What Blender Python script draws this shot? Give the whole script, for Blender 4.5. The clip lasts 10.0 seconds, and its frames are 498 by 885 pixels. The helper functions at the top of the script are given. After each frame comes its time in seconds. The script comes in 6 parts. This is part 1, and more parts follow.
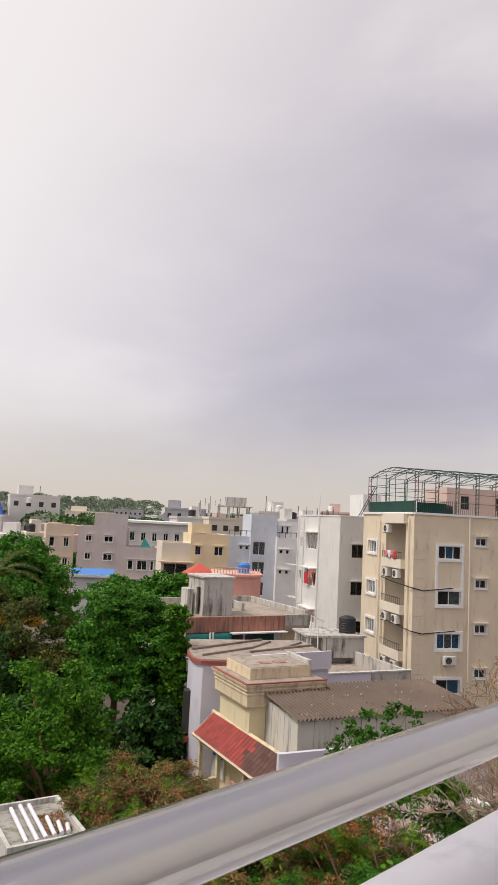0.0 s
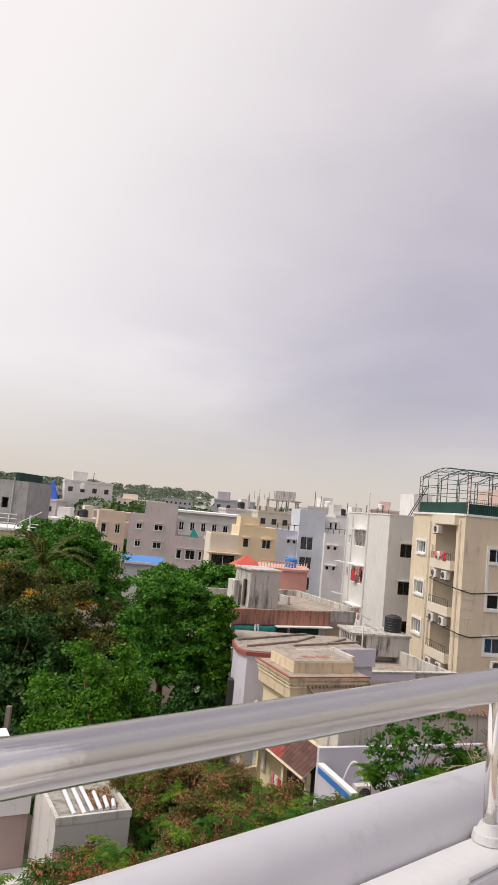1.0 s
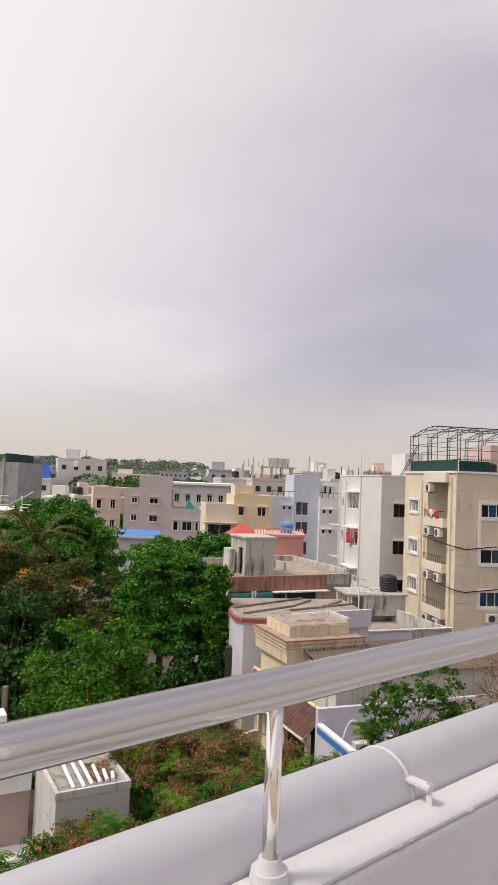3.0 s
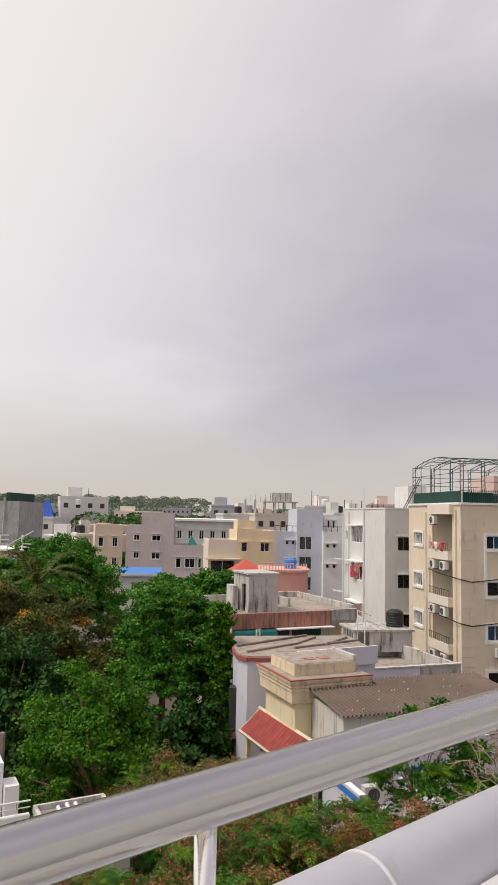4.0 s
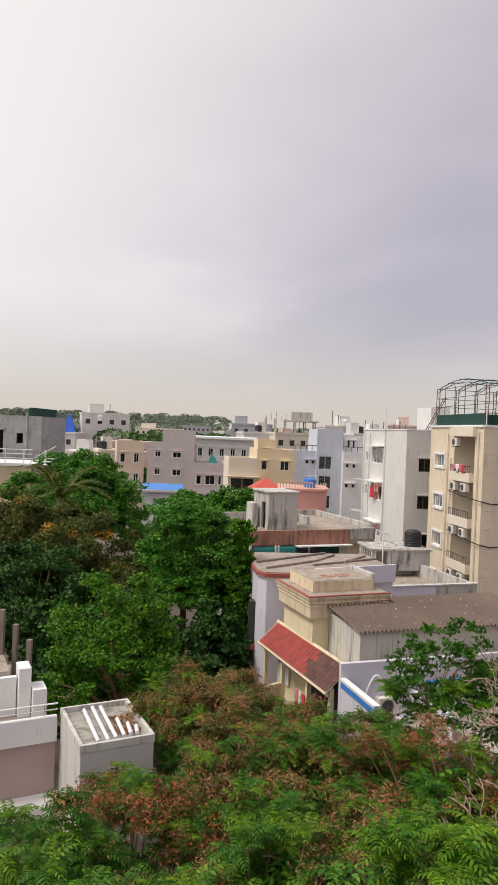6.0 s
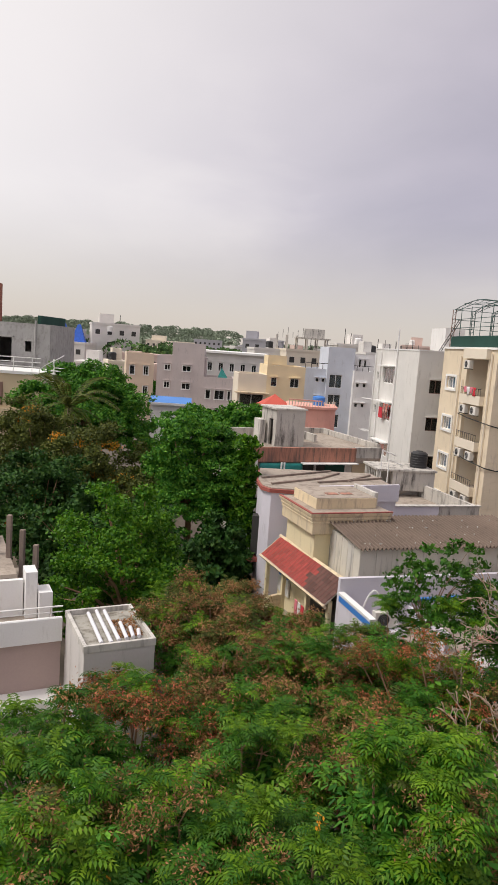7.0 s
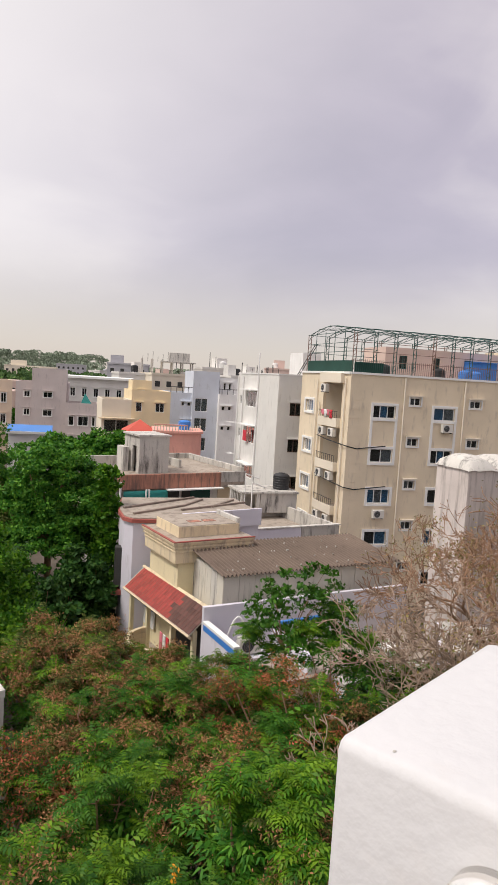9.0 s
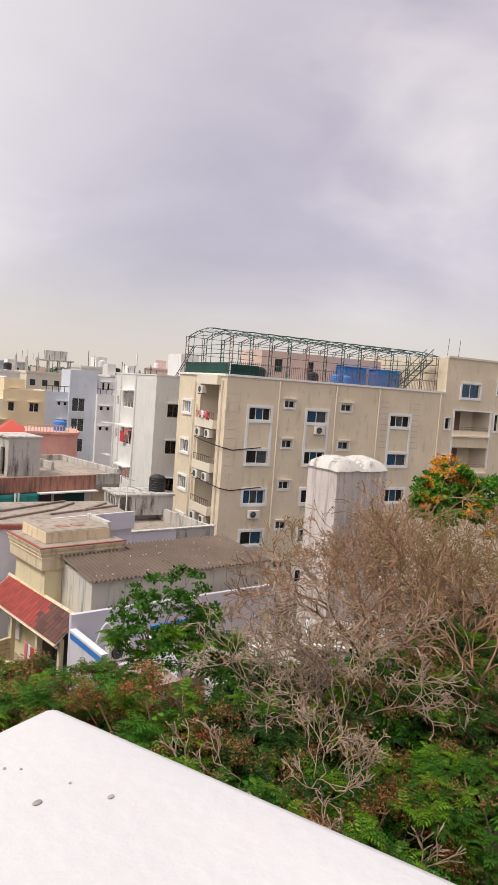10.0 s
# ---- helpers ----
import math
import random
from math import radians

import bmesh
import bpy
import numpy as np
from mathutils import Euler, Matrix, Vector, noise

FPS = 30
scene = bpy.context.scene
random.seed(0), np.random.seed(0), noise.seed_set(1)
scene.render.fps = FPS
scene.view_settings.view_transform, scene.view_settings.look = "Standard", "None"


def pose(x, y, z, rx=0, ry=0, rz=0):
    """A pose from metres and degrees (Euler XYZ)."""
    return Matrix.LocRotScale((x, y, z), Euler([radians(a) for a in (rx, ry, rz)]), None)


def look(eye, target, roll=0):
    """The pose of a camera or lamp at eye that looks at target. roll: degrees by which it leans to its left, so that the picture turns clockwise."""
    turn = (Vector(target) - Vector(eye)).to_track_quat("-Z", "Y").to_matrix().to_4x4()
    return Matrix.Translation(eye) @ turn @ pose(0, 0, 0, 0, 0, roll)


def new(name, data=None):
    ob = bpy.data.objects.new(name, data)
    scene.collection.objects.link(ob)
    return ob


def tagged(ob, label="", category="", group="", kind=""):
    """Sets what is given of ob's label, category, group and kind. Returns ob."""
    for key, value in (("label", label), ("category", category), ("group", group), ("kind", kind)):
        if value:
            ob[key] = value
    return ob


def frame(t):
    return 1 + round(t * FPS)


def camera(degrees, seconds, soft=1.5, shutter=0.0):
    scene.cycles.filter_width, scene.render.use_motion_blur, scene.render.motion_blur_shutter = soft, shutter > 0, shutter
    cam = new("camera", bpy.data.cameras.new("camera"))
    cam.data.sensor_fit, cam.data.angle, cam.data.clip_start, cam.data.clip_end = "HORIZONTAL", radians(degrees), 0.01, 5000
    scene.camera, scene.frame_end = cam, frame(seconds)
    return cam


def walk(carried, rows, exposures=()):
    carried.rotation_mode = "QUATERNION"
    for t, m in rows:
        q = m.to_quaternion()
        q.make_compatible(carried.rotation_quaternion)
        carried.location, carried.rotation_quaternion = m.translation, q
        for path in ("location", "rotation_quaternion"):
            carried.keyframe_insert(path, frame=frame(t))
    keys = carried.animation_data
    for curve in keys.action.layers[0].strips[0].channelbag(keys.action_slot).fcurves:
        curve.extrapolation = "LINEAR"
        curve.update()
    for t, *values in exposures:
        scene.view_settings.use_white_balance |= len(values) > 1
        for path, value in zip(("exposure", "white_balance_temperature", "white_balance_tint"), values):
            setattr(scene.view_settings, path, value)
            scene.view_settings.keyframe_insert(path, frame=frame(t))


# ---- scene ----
# ---- camera ----
cam = camera(39.99, 10.0, soft=0.6)
PATH = [
    (0, -0.342, -0.059, 14.691, 96.52, -2.98, -1.12),
    (0.5, -0.352, -0.175, 14.710, 96.60, -4.20, -0.46),
    (1, -0.354, -0.322, 14.713, 95.69, -5.35, 2.93),
    (1.5, -0.261, -0.334, 14.725, 93.46, -3.86, 0.48),
    (2, -0.213, -0.337, 14.738, 95.77, -3.72, -2.60),
    (2.5, -0.162, -0.229, 14.730, 92.66, -1.67, -3.88),
    (3, -0.066, -0.122, 14.736, 93.08, -2.27, 2.59),
    (4.3, 0.044, 0.212, 14.735, 96.71, -0.82, 2.40),
    (4.5, 0.098, 0.304, 14.730, 96.94, 0.04, 0.60),
    (5, 0.016, 0.265, 14.757, 92.25, 0.82, 0.37),
    (5.5, -0.127, 0.233, 14.739, 91.04, 1.48, -0.20),
    (6, -0.108, 0.397, 14.745, 89.16, -2.26, 4.50),
    (6.2, -0.090, 0.450, 14.741, 85.07, -4.62, 7.31),
    (7.3, -0.033, 0.586, 14.724, 82.05, -4.99, 3.96),
    (7.5, -0.025, 0.599, 14.727, 83.21, -6.65, 2.30),
    (8, 0.073, 0.703, 14.799, 84.45, -6.29, -1.30),
    (8.5, 0.157, 0.754, 14.842, 83.30, -2.83, -4.48),
    (9, 0.328, 0.741, 14.925, 84.71, -3.40, -5.58),
    (9.5, 0.555, 0.791, 14.946, 86.38, -4.75, -10.08),
    (10, 0.733, 0.702, 15.024, 85.39, -4.23, -15.34),
]
walk(cam, [(t, pose(x, y, z, a, b, c)) for t, x, y, z, a, b, c in PATH], [(0, 0.06), (0.5, 0.14), (1, 0.12), (2, 0.08), (3, 0.08), (4.5, -0.03), (5, 0.06), (6, 0.08), (8, 0.12), (9, 0.18), (10, 0.22)])

# ---- sky, sun, exposure ----
SUN_ELEVATION, SUN_TURN = radians(56), radians(-106)      # behind thin cloud, to the left and a little behind
world = bpy.data.worlds.new("sky")
scene.world = world
world.use_nodes = True
wn, wl = world.node_tree.nodes, world.node_tree.links
for n in list(wn):
    wn.remove(n)


def wnode(kind, **values):
    n = wn.new(kind)
    for key, value in values.items():
        n.inputs[key].default_value = value
    return n


w_out = wn.new("ShaderNodeOutputWorld")
w_bg = wnode("ShaderNodeBackground", Strength=1.0)
w_tc = wn.new("ShaderNodeTexCoord")
w_sky = wn.new("ShaderNodeTexSky")
w_sky.sky_type, w_sky.sun_disc = "NISHITA", False
w_sky.sun_elevation, w_sky.sun_rotation = SUN_ELEVATION, SUN_TURN
w_map = wn.new("ShaderNodeMapping")
w_map.inputs["Scale"].default_value = (1.0, 1.0, 1.9)
w_map.inputs["Location"].default_value = (1.55, 0.45, 0.75)
w_n1 = wnode("ShaderNodeTexNoise", Scale=1.7, Detail=5.0, Roughness=0.48, Distortion=0.5)
w_n2 = wnode("ShaderNodeTexNoise", Scale=4.5, Detail=6.0, Roughness=0.55, Distortion=0.8)
w_add = wn.new("ShaderNodeMath")
w_add.operation = "MULTIPLY_ADD"
w_add.inputs[1].default_value = 0.20
w_ramp = wn.new("ShaderNodeValToRGB")
w_ramp.color_ramp.elements[0].position, w_ramp.color_ramp.elements[0].color = 0.40, (0.335, 0.303, 0.360, 1)
w_ramp.color_ramp.elements[1].position, w_ramp.color_ramp.elements[1].color = 0.86, (0.70, 0.635, 0.635, 1)
e_mid = w_ramp.color_ramp.elements.new(0.62)
e_mid.color = (0.445, 0.395, 0.452, 1)
# the cloud is thinner and whiter towards the hidden sun
w_dot = wn.new("ShaderNodeVectorMath")
w_dot.operation = "DOT_PRODUCT"
w_dot.inputs[1].default_value = (math.sin(SUN_TURN) * 0.87, math.cos(SUN_TURN) * 0.87 + 0.16, 0.58)
w_glow = wn.new("ShaderNodeMapRange")
w_glow.interpolation_type = "SMOOTHSTEP"
w_glow.inputs["From Min"].default_value, w_glow.inputs["From Max"].default_value = -0.20, 0.62
w_mix = wn.new("ShaderNodeMixRGB")
w_mix.inputs[2].default_value = (0.86, 0.80, 0.765, 1)
# paler haze low down
w_sep = wn.new("ShaderNodeSeparateXYZ")
w_haze = wn.new("ShaderNodeMapRange")
w_haze.interpolation_type = "SMOOTHSTEP"
w_haze.inputs["From Min"].default_value, w_haze.inputs["From Max"].default_value = 0.21, 0.0
w_hz = wn.new("ShaderNodeMixRGB")
w_hz.inputs[2].default_value = (0.555, 0.492, 0.448, 1)
w_fin = wn.new("ShaderNodeMixRGB")
w_fin.inputs[0].default_value = 0.02
wl.new(w_tc.outputs["Generated"], w_map.inputs["Vector"])
wl.new(w_map.outputs[0], w_n1.inputs["Vector"])
wl.new(w_map.outputs[0], w_n2.inputs["Vector"])
wl.new(w_n2.outputs[0], w_add.inputs[0])
wl.new(w_n1.outputs[0], w_add.inputs[2])
wl.new(w_add.outputs[0], w_ramp.inputs[0])
wl.new(w_tc.outputs["Generated"], w_dot.inputs[0])
wl.new(w_dot.outputs["Value"], w_glow.inputs["Value"])
wl.new(w_glow.outputs[0], w_mix.inputs[0])
wl.new(w_ramp.outputs[0], w_mix.inputs[1])
wl.new(w_tc.outputs["Generated"], w_sep.inputs[0])
wl.new(w_sep.outputs["Z"], w_haze.inputs["Value"])
wl.new(w_haze.outputs[0], w_hz.inputs[0])
wl.new(w_mix.outputs[0], w_hz.inputs[1])
wl.new(w_hz.outputs[0], w_fin.inputs[1])
wl.new(w_sky.outputs[0], w_fin.inputs[2])
wl.new(w_fin.outputs[0], w_bg.inputs["Color"])
wl.new(w_bg.outputs[0], w_out.inputs[0])

sun = new("sun", bpy.data.lights.new("sun", "SUN"))
sun.data.energy, sun.data.angle, sun.data.color = 2.1, radians(14), (1.0, 0.94, 0.86)
sun_dir = Vector((math.sin(SUN_TURN) * math.cos(SUN_ELEVATION), math.cos(SUN_TURN) * math.cos(SUN_ELEVATION), math.sin(SUN_ELEVATION)))
sun.matrix_world = look(tuple(sun_dir * 60), (0, 0, 0))

# ---- materials ----
MATS = {}


def mat(name, col, rough=0.85, var=0.14, scale=0.5, bump=0.12, metal=0.0, stain=None, amount=0.5, streak=0.25, fine=22.0, island=0.0, through_light=0.0, stain_scale=1.6, rand=0.0):
    """A painted, plastered or natural surface: two scales of variation, fine relief and, if asked, running stains."""
    if name in MATS:
        return MATS[name]
    m = bpy.data.materials.new(name)
    m.use_nodes = True
    nt_, lk = m.node_tree.nodes, m.node_tree.links
    b = nt_["Principled BSDF"]
    tc = nt_.new("ShaderNodeTexCoord")
    n1 = nt_.new("ShaderNodeTexNoise")
    n1.inputs["Scale"].default_value, n1.inputs["Detail"].default_value = scale, 5
    n2 = nt_.new("ShaderNodeTexNoise")
    n2.inputs["Scale"].default_value, n2.inputs["Detail"].default_value = fine, 3
    lk.new(tc.outputs["Object"], n1.inputs["Vector"])
    lk.new(tc.outputs["Object"], n2.inputs["Vector"])
    mx = nt_.new("ShaderNodeMath")
    mx.operation = "MULTIPLY_ADD"
    mx.inputs[1].default_value = 0.35
    lk.new(n2.outputs[0], mx.inputs[0])
    lk.new(n1.outputs[0], mx.inputs[2])
    rp = nt_.new("ShaderNodeValToRGB")
    lo = [max(c * (1 - var), 0) for c in col]
    hi = [min(c * (1 + var), 1) for c in col]
    rp.color_ramp.elements[0].position, rp.color_ramp.elements[0].color = 0.42, (*lo, 1)
    rp.color_ramp.elements[1].position, rp.color_ramp.elements[1].color = 0.92, (*hi, 1)
    lk.new(mx.outputs[0], rp.inputs[0])
    colour = rp.outputs[0]
    if stain:
        mp = nt_.new("ShaderNodeMapping")
        mp.inputs["Scale"].default_value = (stain_scale, stain_scale, stain_scale * streak)
        n3 = nt_.new("ShaderNodeTexNoise")
        n3.inputs["Scale"].default_value, n3.inputs["Detail"].default_value, n3.inputs["Roughness"].default_value = 1.6, 8, 0.68
        lk.new(tc.outputs["Object"], mp.inputs["Vector"])
        lk.new(mp.outputs[0], n3.inputs["Vector"])
        mr = nt_.new("ShaderNodeMapRange")
        mr.inputs["From Min"].default_value, mr.inputs["From Max"].default_value = 0.62 - 0.3 * amount, 0.80 - 0.3 * amount
        lk.new(n3.outputs[0], mr.inputs["Value"])
        sx = nt_.new("ShaderNodeMixRGB")
        sx.inputs[2].default_value = (*stain, 1)
        lk.new(mr.outputs[0], sx.inputs[0])
        lk.new(colour, sx.inputs[1])
        colour = sx.outputs[0]
    if island:
        ge = nt_.new("ShaderNodeNewGeometry")
        hv = nt_.new("ShaderNodeHueSaturation")
        r1 = nt_.new("ShaderNodeMapRange")
        r1.inputs["To Min"].default_value, r1.inputs["To Max"].default_value = 1 - island, 1 + island
        lk.new(ge.outputs["Random Per Island"], r1.inputs["Value"])
        lk.new(r1.outputs[0], hv.inputs["Value"])
        r2 = nt_.new("ShaderNodeMapRange")
        r2.inputs["To Min"].default_value, r2.inputs["To Max"].default_value = 0.5 + island * 0.06, 0.5 - island * 0.04
        lk.new(ge.outputs["Random Per Island"], r2.inputs["Value"])
        lk.new(r2.outputs[0], hv.inputs["Hue"])
        lk.new(colour, hv.inputs["Color"])
        colour = hv.outputs[0]
    if rand:
        oi = nt_.new("ShaderNodeObjectInfo")
        hr = nt_.new("ShaderNodeHueSaturation")
        r3 = nt_.new("ShaderNodeMapRange")
        r3.inputs["To Min"].default_value, r3.inputs["To Max"].default_value = 1 - rand, 1 + rand
        lk.new(oi.outputs["Random"], r3.inputs["Value"])
        lk.new(r3.outputs[0], hr.inputs["Value"])
        lk.new(colour, hr.inputs["Color"])
        colour = hr.outputs[0]
    lk.new(colour, b.inputs["Base Color"])
    b.inputs["Roughness"].default_value, b.inputs["Metallic"].default_value = rough, metal
    if through_light:
        b.inputs["Specular IOR Level"].default_value = 0.22
    if bump:
        bp = nt_.new("ShaderNodeBump")
        bp.inputs["Strength"].default_value, bp.inputs["Distance"].default_value = bump, 0.02
        lk.new(n2.outputs[0], bp.inputs["Height"])
        lk.new(bp.outputs[0], b.inputs["Normal"])
    if through_light:
        tr = nt_.new("ShaderNodeBsdfTranslucent")
        ms = nt_.new("ShaderNodeMixShader")
        ms.inputs[0].default_value = through_light
        lk.new(colour, tr.inputs["Color"])
        out = nt_["Material Output"]
        lk.new(b.outputs[0], ms.inputs[1])
        lk.new(tr.outputs[0], ms.inputs[2])
        lk.new(ms.outputs[0], out.inputs["Surface"])
    MATS[name] = m
    return m


def glass(name, tint):
    m = bpy.data.materials.new(name)
    m.use_nodes = True
    b = m.node_tree.nodes["Principled BSDF"]
    b.inputs["Base Color"].default_value = (*tint, 1)
    b.inputs["Roughness"].default_value = 0.06
    b.inputs["Transmission Weight"].default_value = 0.75
    b.inputs["IOR"].default_value = 1.45
    return m


CREAM = mat("cream_render", (0.75, 0.635, 0.475), stain=(0.50, 0.42, 0.33), amount=0.25, var=0.08)
CREAM_TRIM = mat("pale_cream_paint", (0.76, 0.68, 0.56), var=0.06)
WHITE = mat("white_paint", (0.80, 0.79, 0.78), var=0.06, stain=(0.58, 0.56, 0.54), amount=0.18)
WHITE_SIDE = mat("offwhite_render", (0.72, 0.70, 0.67), var=0.06, stain=(0.52, 0.5, 0.47), amount=0.2)
TRIM = mat("white_trim", (0.82, 0.81, 0.79), var=0.05, bump=0.05)
BALCONY_WHITE = mat("white_emulsion", (0.62, 0.61, 0.62), var=0.05, scale=3, fine=60, bump=0.10, stain=(0.62, 0.6, 0.6), amount=0.12, streak=1.0, stain_scale=6)
PARAPET_GREY = mat("lilac_grey_emulsion", (0.66, 0.655, 0.70), var=0.04, scale=4, fine=80, bump=0.1, stain=(0.6, 0.58, 0.6), amount=0.2, streak=1.0, stain_scale=5)
PVC = mat("painted_pipe", (0.76, 0.75, 0.79), rough=0.45, var=0.05, scale=5, fine=30, bump=0.06, stain=(0.62, 0.6, 0.63), amount=0.2, streak=1.0, stain_scale=7)
STEEL = mat("brushed_steel", (0.97, 0.935, 0.89), rough=0.19, var=0.03, metal=1.0, scale=6, fine=90, bump=0.012)
CONCRETE = mat("weathered_concrete", (0.52, 0.49, 0.45), stain=(0.10, 0.09, 0.085), amount=0.42, var=0.2, streak=0.2)
CONCRETE_PALE = mat("pale_weathered_plaster", (0.60, 0.57, 0.53), stain=(0.17, 0.16, 0.15), amount=0.38, var=0.16, streak=0.16)
TERRACE = mat("terrace_screed", (0.38, 0.32, 0.265), stain=(0.22, 0.18, 0.15), amount=0.45, var=0.16, streak=1.0)
RUST = mat("rust_stained_fascia", (0.42, 0.19, 0.13), stain=(0.13, 0.09, 0.075), amount=0.55, var=0.3, streak=0.1, stain_scale=3.0)
LAVENDER = mat("lavender_wall", (0.68, 0.65, 0.72), var=0.06, stain=(0.5, 0.47, 0.5), amount=0.2)
YELLOW = mat("pale_yellow_wall", (0.80, 0.70, 0.46), var=0.08, stain=(0.5, 0.42, 0.28), amount=0.2)
YELLOW_TRIM = mat("cream_cornice", (0.73, 0.60, 0.41), var=0.12, stain=(0.42, 0.33, 0.25), amount=0.35)
MAROON = mat("maroon_paint", (0.36, 0.10, 0.08), var=0.15)
ASBESTOS = mat("corrugated_cement", (0.165, 0.120, 0.095), stain=(0.085, 0.062, 0.05), amount=0.22, var=0.22, streak=1.0)
SHEET = mat("grey_sheet", (0.64, 0.60, 0.53), stain=(0.16, 0.14, 0.12), amount=0.22, var=0.1, streak=0.15)
TILE = mat("red_clay_tile", (0.33, 0.040, 0.030), var=0.35, rand=0.22, scale=2.5, stain=(0.16, 0.06, 0.05), amount=0.25, streak=1.0, rough=0.6)
TILE_OLD = mat("dark_clay_tile", (0.12, 0.055, 0.045), var=0.3, rand=0.22, scale=2.5, rough=0.8)
BLUE_WALL = mat("pale_blue_wall", (0.61, 0.645, 0.72), var=0.08, stain=(0.45, 0.47, 0.52), amount=0.2)
GREY_WALL = mat("mauve_grey_wall", (0.56, 0.49, 0.475), var=0.07, stain=(0.36, 0.32, 0.32), amount=0.2)
PEACH_WALL = mat("peach_wall", (0.72, 0.58, 0.45), var=0.07)
PINK = mat("salmon_pink_wall", (0.80, 0.40, 0.33), var=0.1, stain=(0.6, 0.3, 0.25), amount=0.25)
APT_YELLOW = mat("ochre_cream_wall", (0.80, 0.66, 0.43), var=0.08)
RED_ROOF = mat("red_sheet_roof", (0.56, 0.10, 0.07), var=0.15)
# near-black colour that stands for the shade inside unbuilt rooms
ROOM_SHADE = mat("painted_room_shade", (0.05, 0.048, 0.045), var=0.3, bump=0)
BLACK = mat("black_plastic", (0.018, 0.018, 0.02), rough=0.5, var=0.2)
GREEN_NET = mat("green_shade_net", (0.012, 0.058, 0.044), var=0.25, rough=0.9)
TEAL = mat("teal_tarpaulin", (0.01, 0.20, 0.18), var=0.25, scale=2, rough=0.55)
BLUE_TARP = mat("blue_tarpaulin", (0.02, 0.10, 0.50), var=0.25, scale=2, rough=0.5)
BLUE_SHEET = mat("blue_sheet", (0.05, 0.22, 0.62), var=0.1, rough=0.5)
IRON_GREEN = mat("dark_green_iron", (0.03, 0.08, 0.07), var=0.3, rough=0.6)
IRON_BROWN = mat("rusty_iron", (0.22, 0.13, 0.10), var=0.3, rough=0.7)
IRON_DARK = mat("dark_iron", (0.05, 0.05, 0.05), var=0.3, rough=0.6)
CABLE = mat("black_cable", (0.02, 0.02, 0.02), rough=0.6, bump=0)
AC_WHITE = mat("ivory_plastic", (0.70, 0.67, 0.62), rough=0.5, var=0.06)
AC_GRILLE = mat("grey_grille", (0.20, 0.20, 0.20), rough=0.5, var=0.1)
CLOTH_PINK = mat("pink_cloth", (0.70, 0.20, 0.25), var=0.3, scale=4)
CLOTH_RED = mat("red_cloth", (0.60, 0.03, 0.05), var=0.3, scale=4)
CLOTH_WHITE = mat("white_cloth", (0.75, 0.73, 0.72), var=0.1, scale=4)
GROUND = mat("dark_earth", (0.10, 0.08, 0.06), var=0.4, scale=0.3)
BRICK = mat("red_brick", (0.36, 0.14, 0.09), var=0.2, scale=3)
GREY_RAW = mat("raw_cement_plaster", (0.38, 0.37, 0.36), stain=(0.25, 0.24, 0.23), amount=0.45, var=0.15, streak=0.6)
TAN = mat("tan_wall", (0.62, 0.50, 0.34), var=0.06)
HAZE_WHITE = mat("far_white_wall", (0.70, 0.67, 0.64), var=0.08)
HAZE_GREY = mat("far_grey_wall", (0.44, 0.43, 0.46), var=0.08)
HAZE_PEACH = mat("far_peach_wall", (0.66, 0.50, 0.44), var=0.08)
BARK = mat("grey_brown_bark", (0.33, 0.195, 0.12), var=0.35, scale=4, fine=30, bump=0.4)
BARK_PALE = mat("pale_dry_bark", (0.36, 0.26, 0.195), var=0.3, scale=4, fine=30, bump=0.4)
LEAF_DARK = mat("deep_green_leaf", (0.074, 0.212, 0.018), rough=0.55, var=0.3, scale=0.7, island=0.5, through_light=0.2, bump=0)
# darkened copy of the green leaf, with deep shade put into its colour
LEAF_SHADED = mat("shade_darkened_leaf", (0.030, 0.085, 0.012), rough=0.6, var=0.35, scale=0.9, island=0.5, through_light=0.15, bump=0)
LEAF_MID = mat("mid_green_leaf", (0.044, 0.130, 0.009), rough=0.55, var=0.3, scale=0.7, island=0.3, through_light=0.25, bump=0)
LEAF_BRIGHT = mat("fresh_green_leaf", (0.074, 0.195, 0.009), rough=0.5, var=0.3, scale=1.2, island=0.45, through_light=0.3, bump=0)
LEAF_YOUNG = mat("young_yellow_green_leaf", (0.120, 0.235, 0.011), rough=0.5, var=0.3, scale=1.2, island=0.3, through_light=0.3, bump=0)
LEAF_OLIVE = mat("olive_leaf", (0.082, 0.100, 0.018), rough=0.6, var=0.3, scale=1.0, island=0.5, through_light=0.2, bump=0)
LEAF_BROWN = mat("dry_brown_pod", (0.35, 0.175, 0.08), rough=0.7, var=0.35, scale=1.0, island=0.3, through_light=0.15, bump=0)
LEAF_RED = mat("rust_red_pod", (0.37, 0.125, 0.055), rough=0.7, var=0.35, scale=1.0, island=0.5, through_light=0.15, bump=0)
FLOWER = mat("orange_yellow_flower", (0.62, 0.27, 0.02), rough=0.6, var=0.3, scale=2.0, island=0.4, through_light=0.3, bump=0)
LEAF_STRAW = mat("straw_olive_leaf", (0.24, 0.20, 0.06), rough=0.6, var=0.3, scale=1.0, island=0.5, through_light=0.2, bump=0)
BEAM = mat("brown_concrete_beam", (0.26, 0.20, 0.165), var=0.25, stain=(0.12, 0.1, 0.09), amount=0.4)
FAR_WOOD = mat("far_tree_green", (0.07, 0.14, 0.035), rough=0.9, var=0.4, scale=0.1, island=0.4, bump=0)
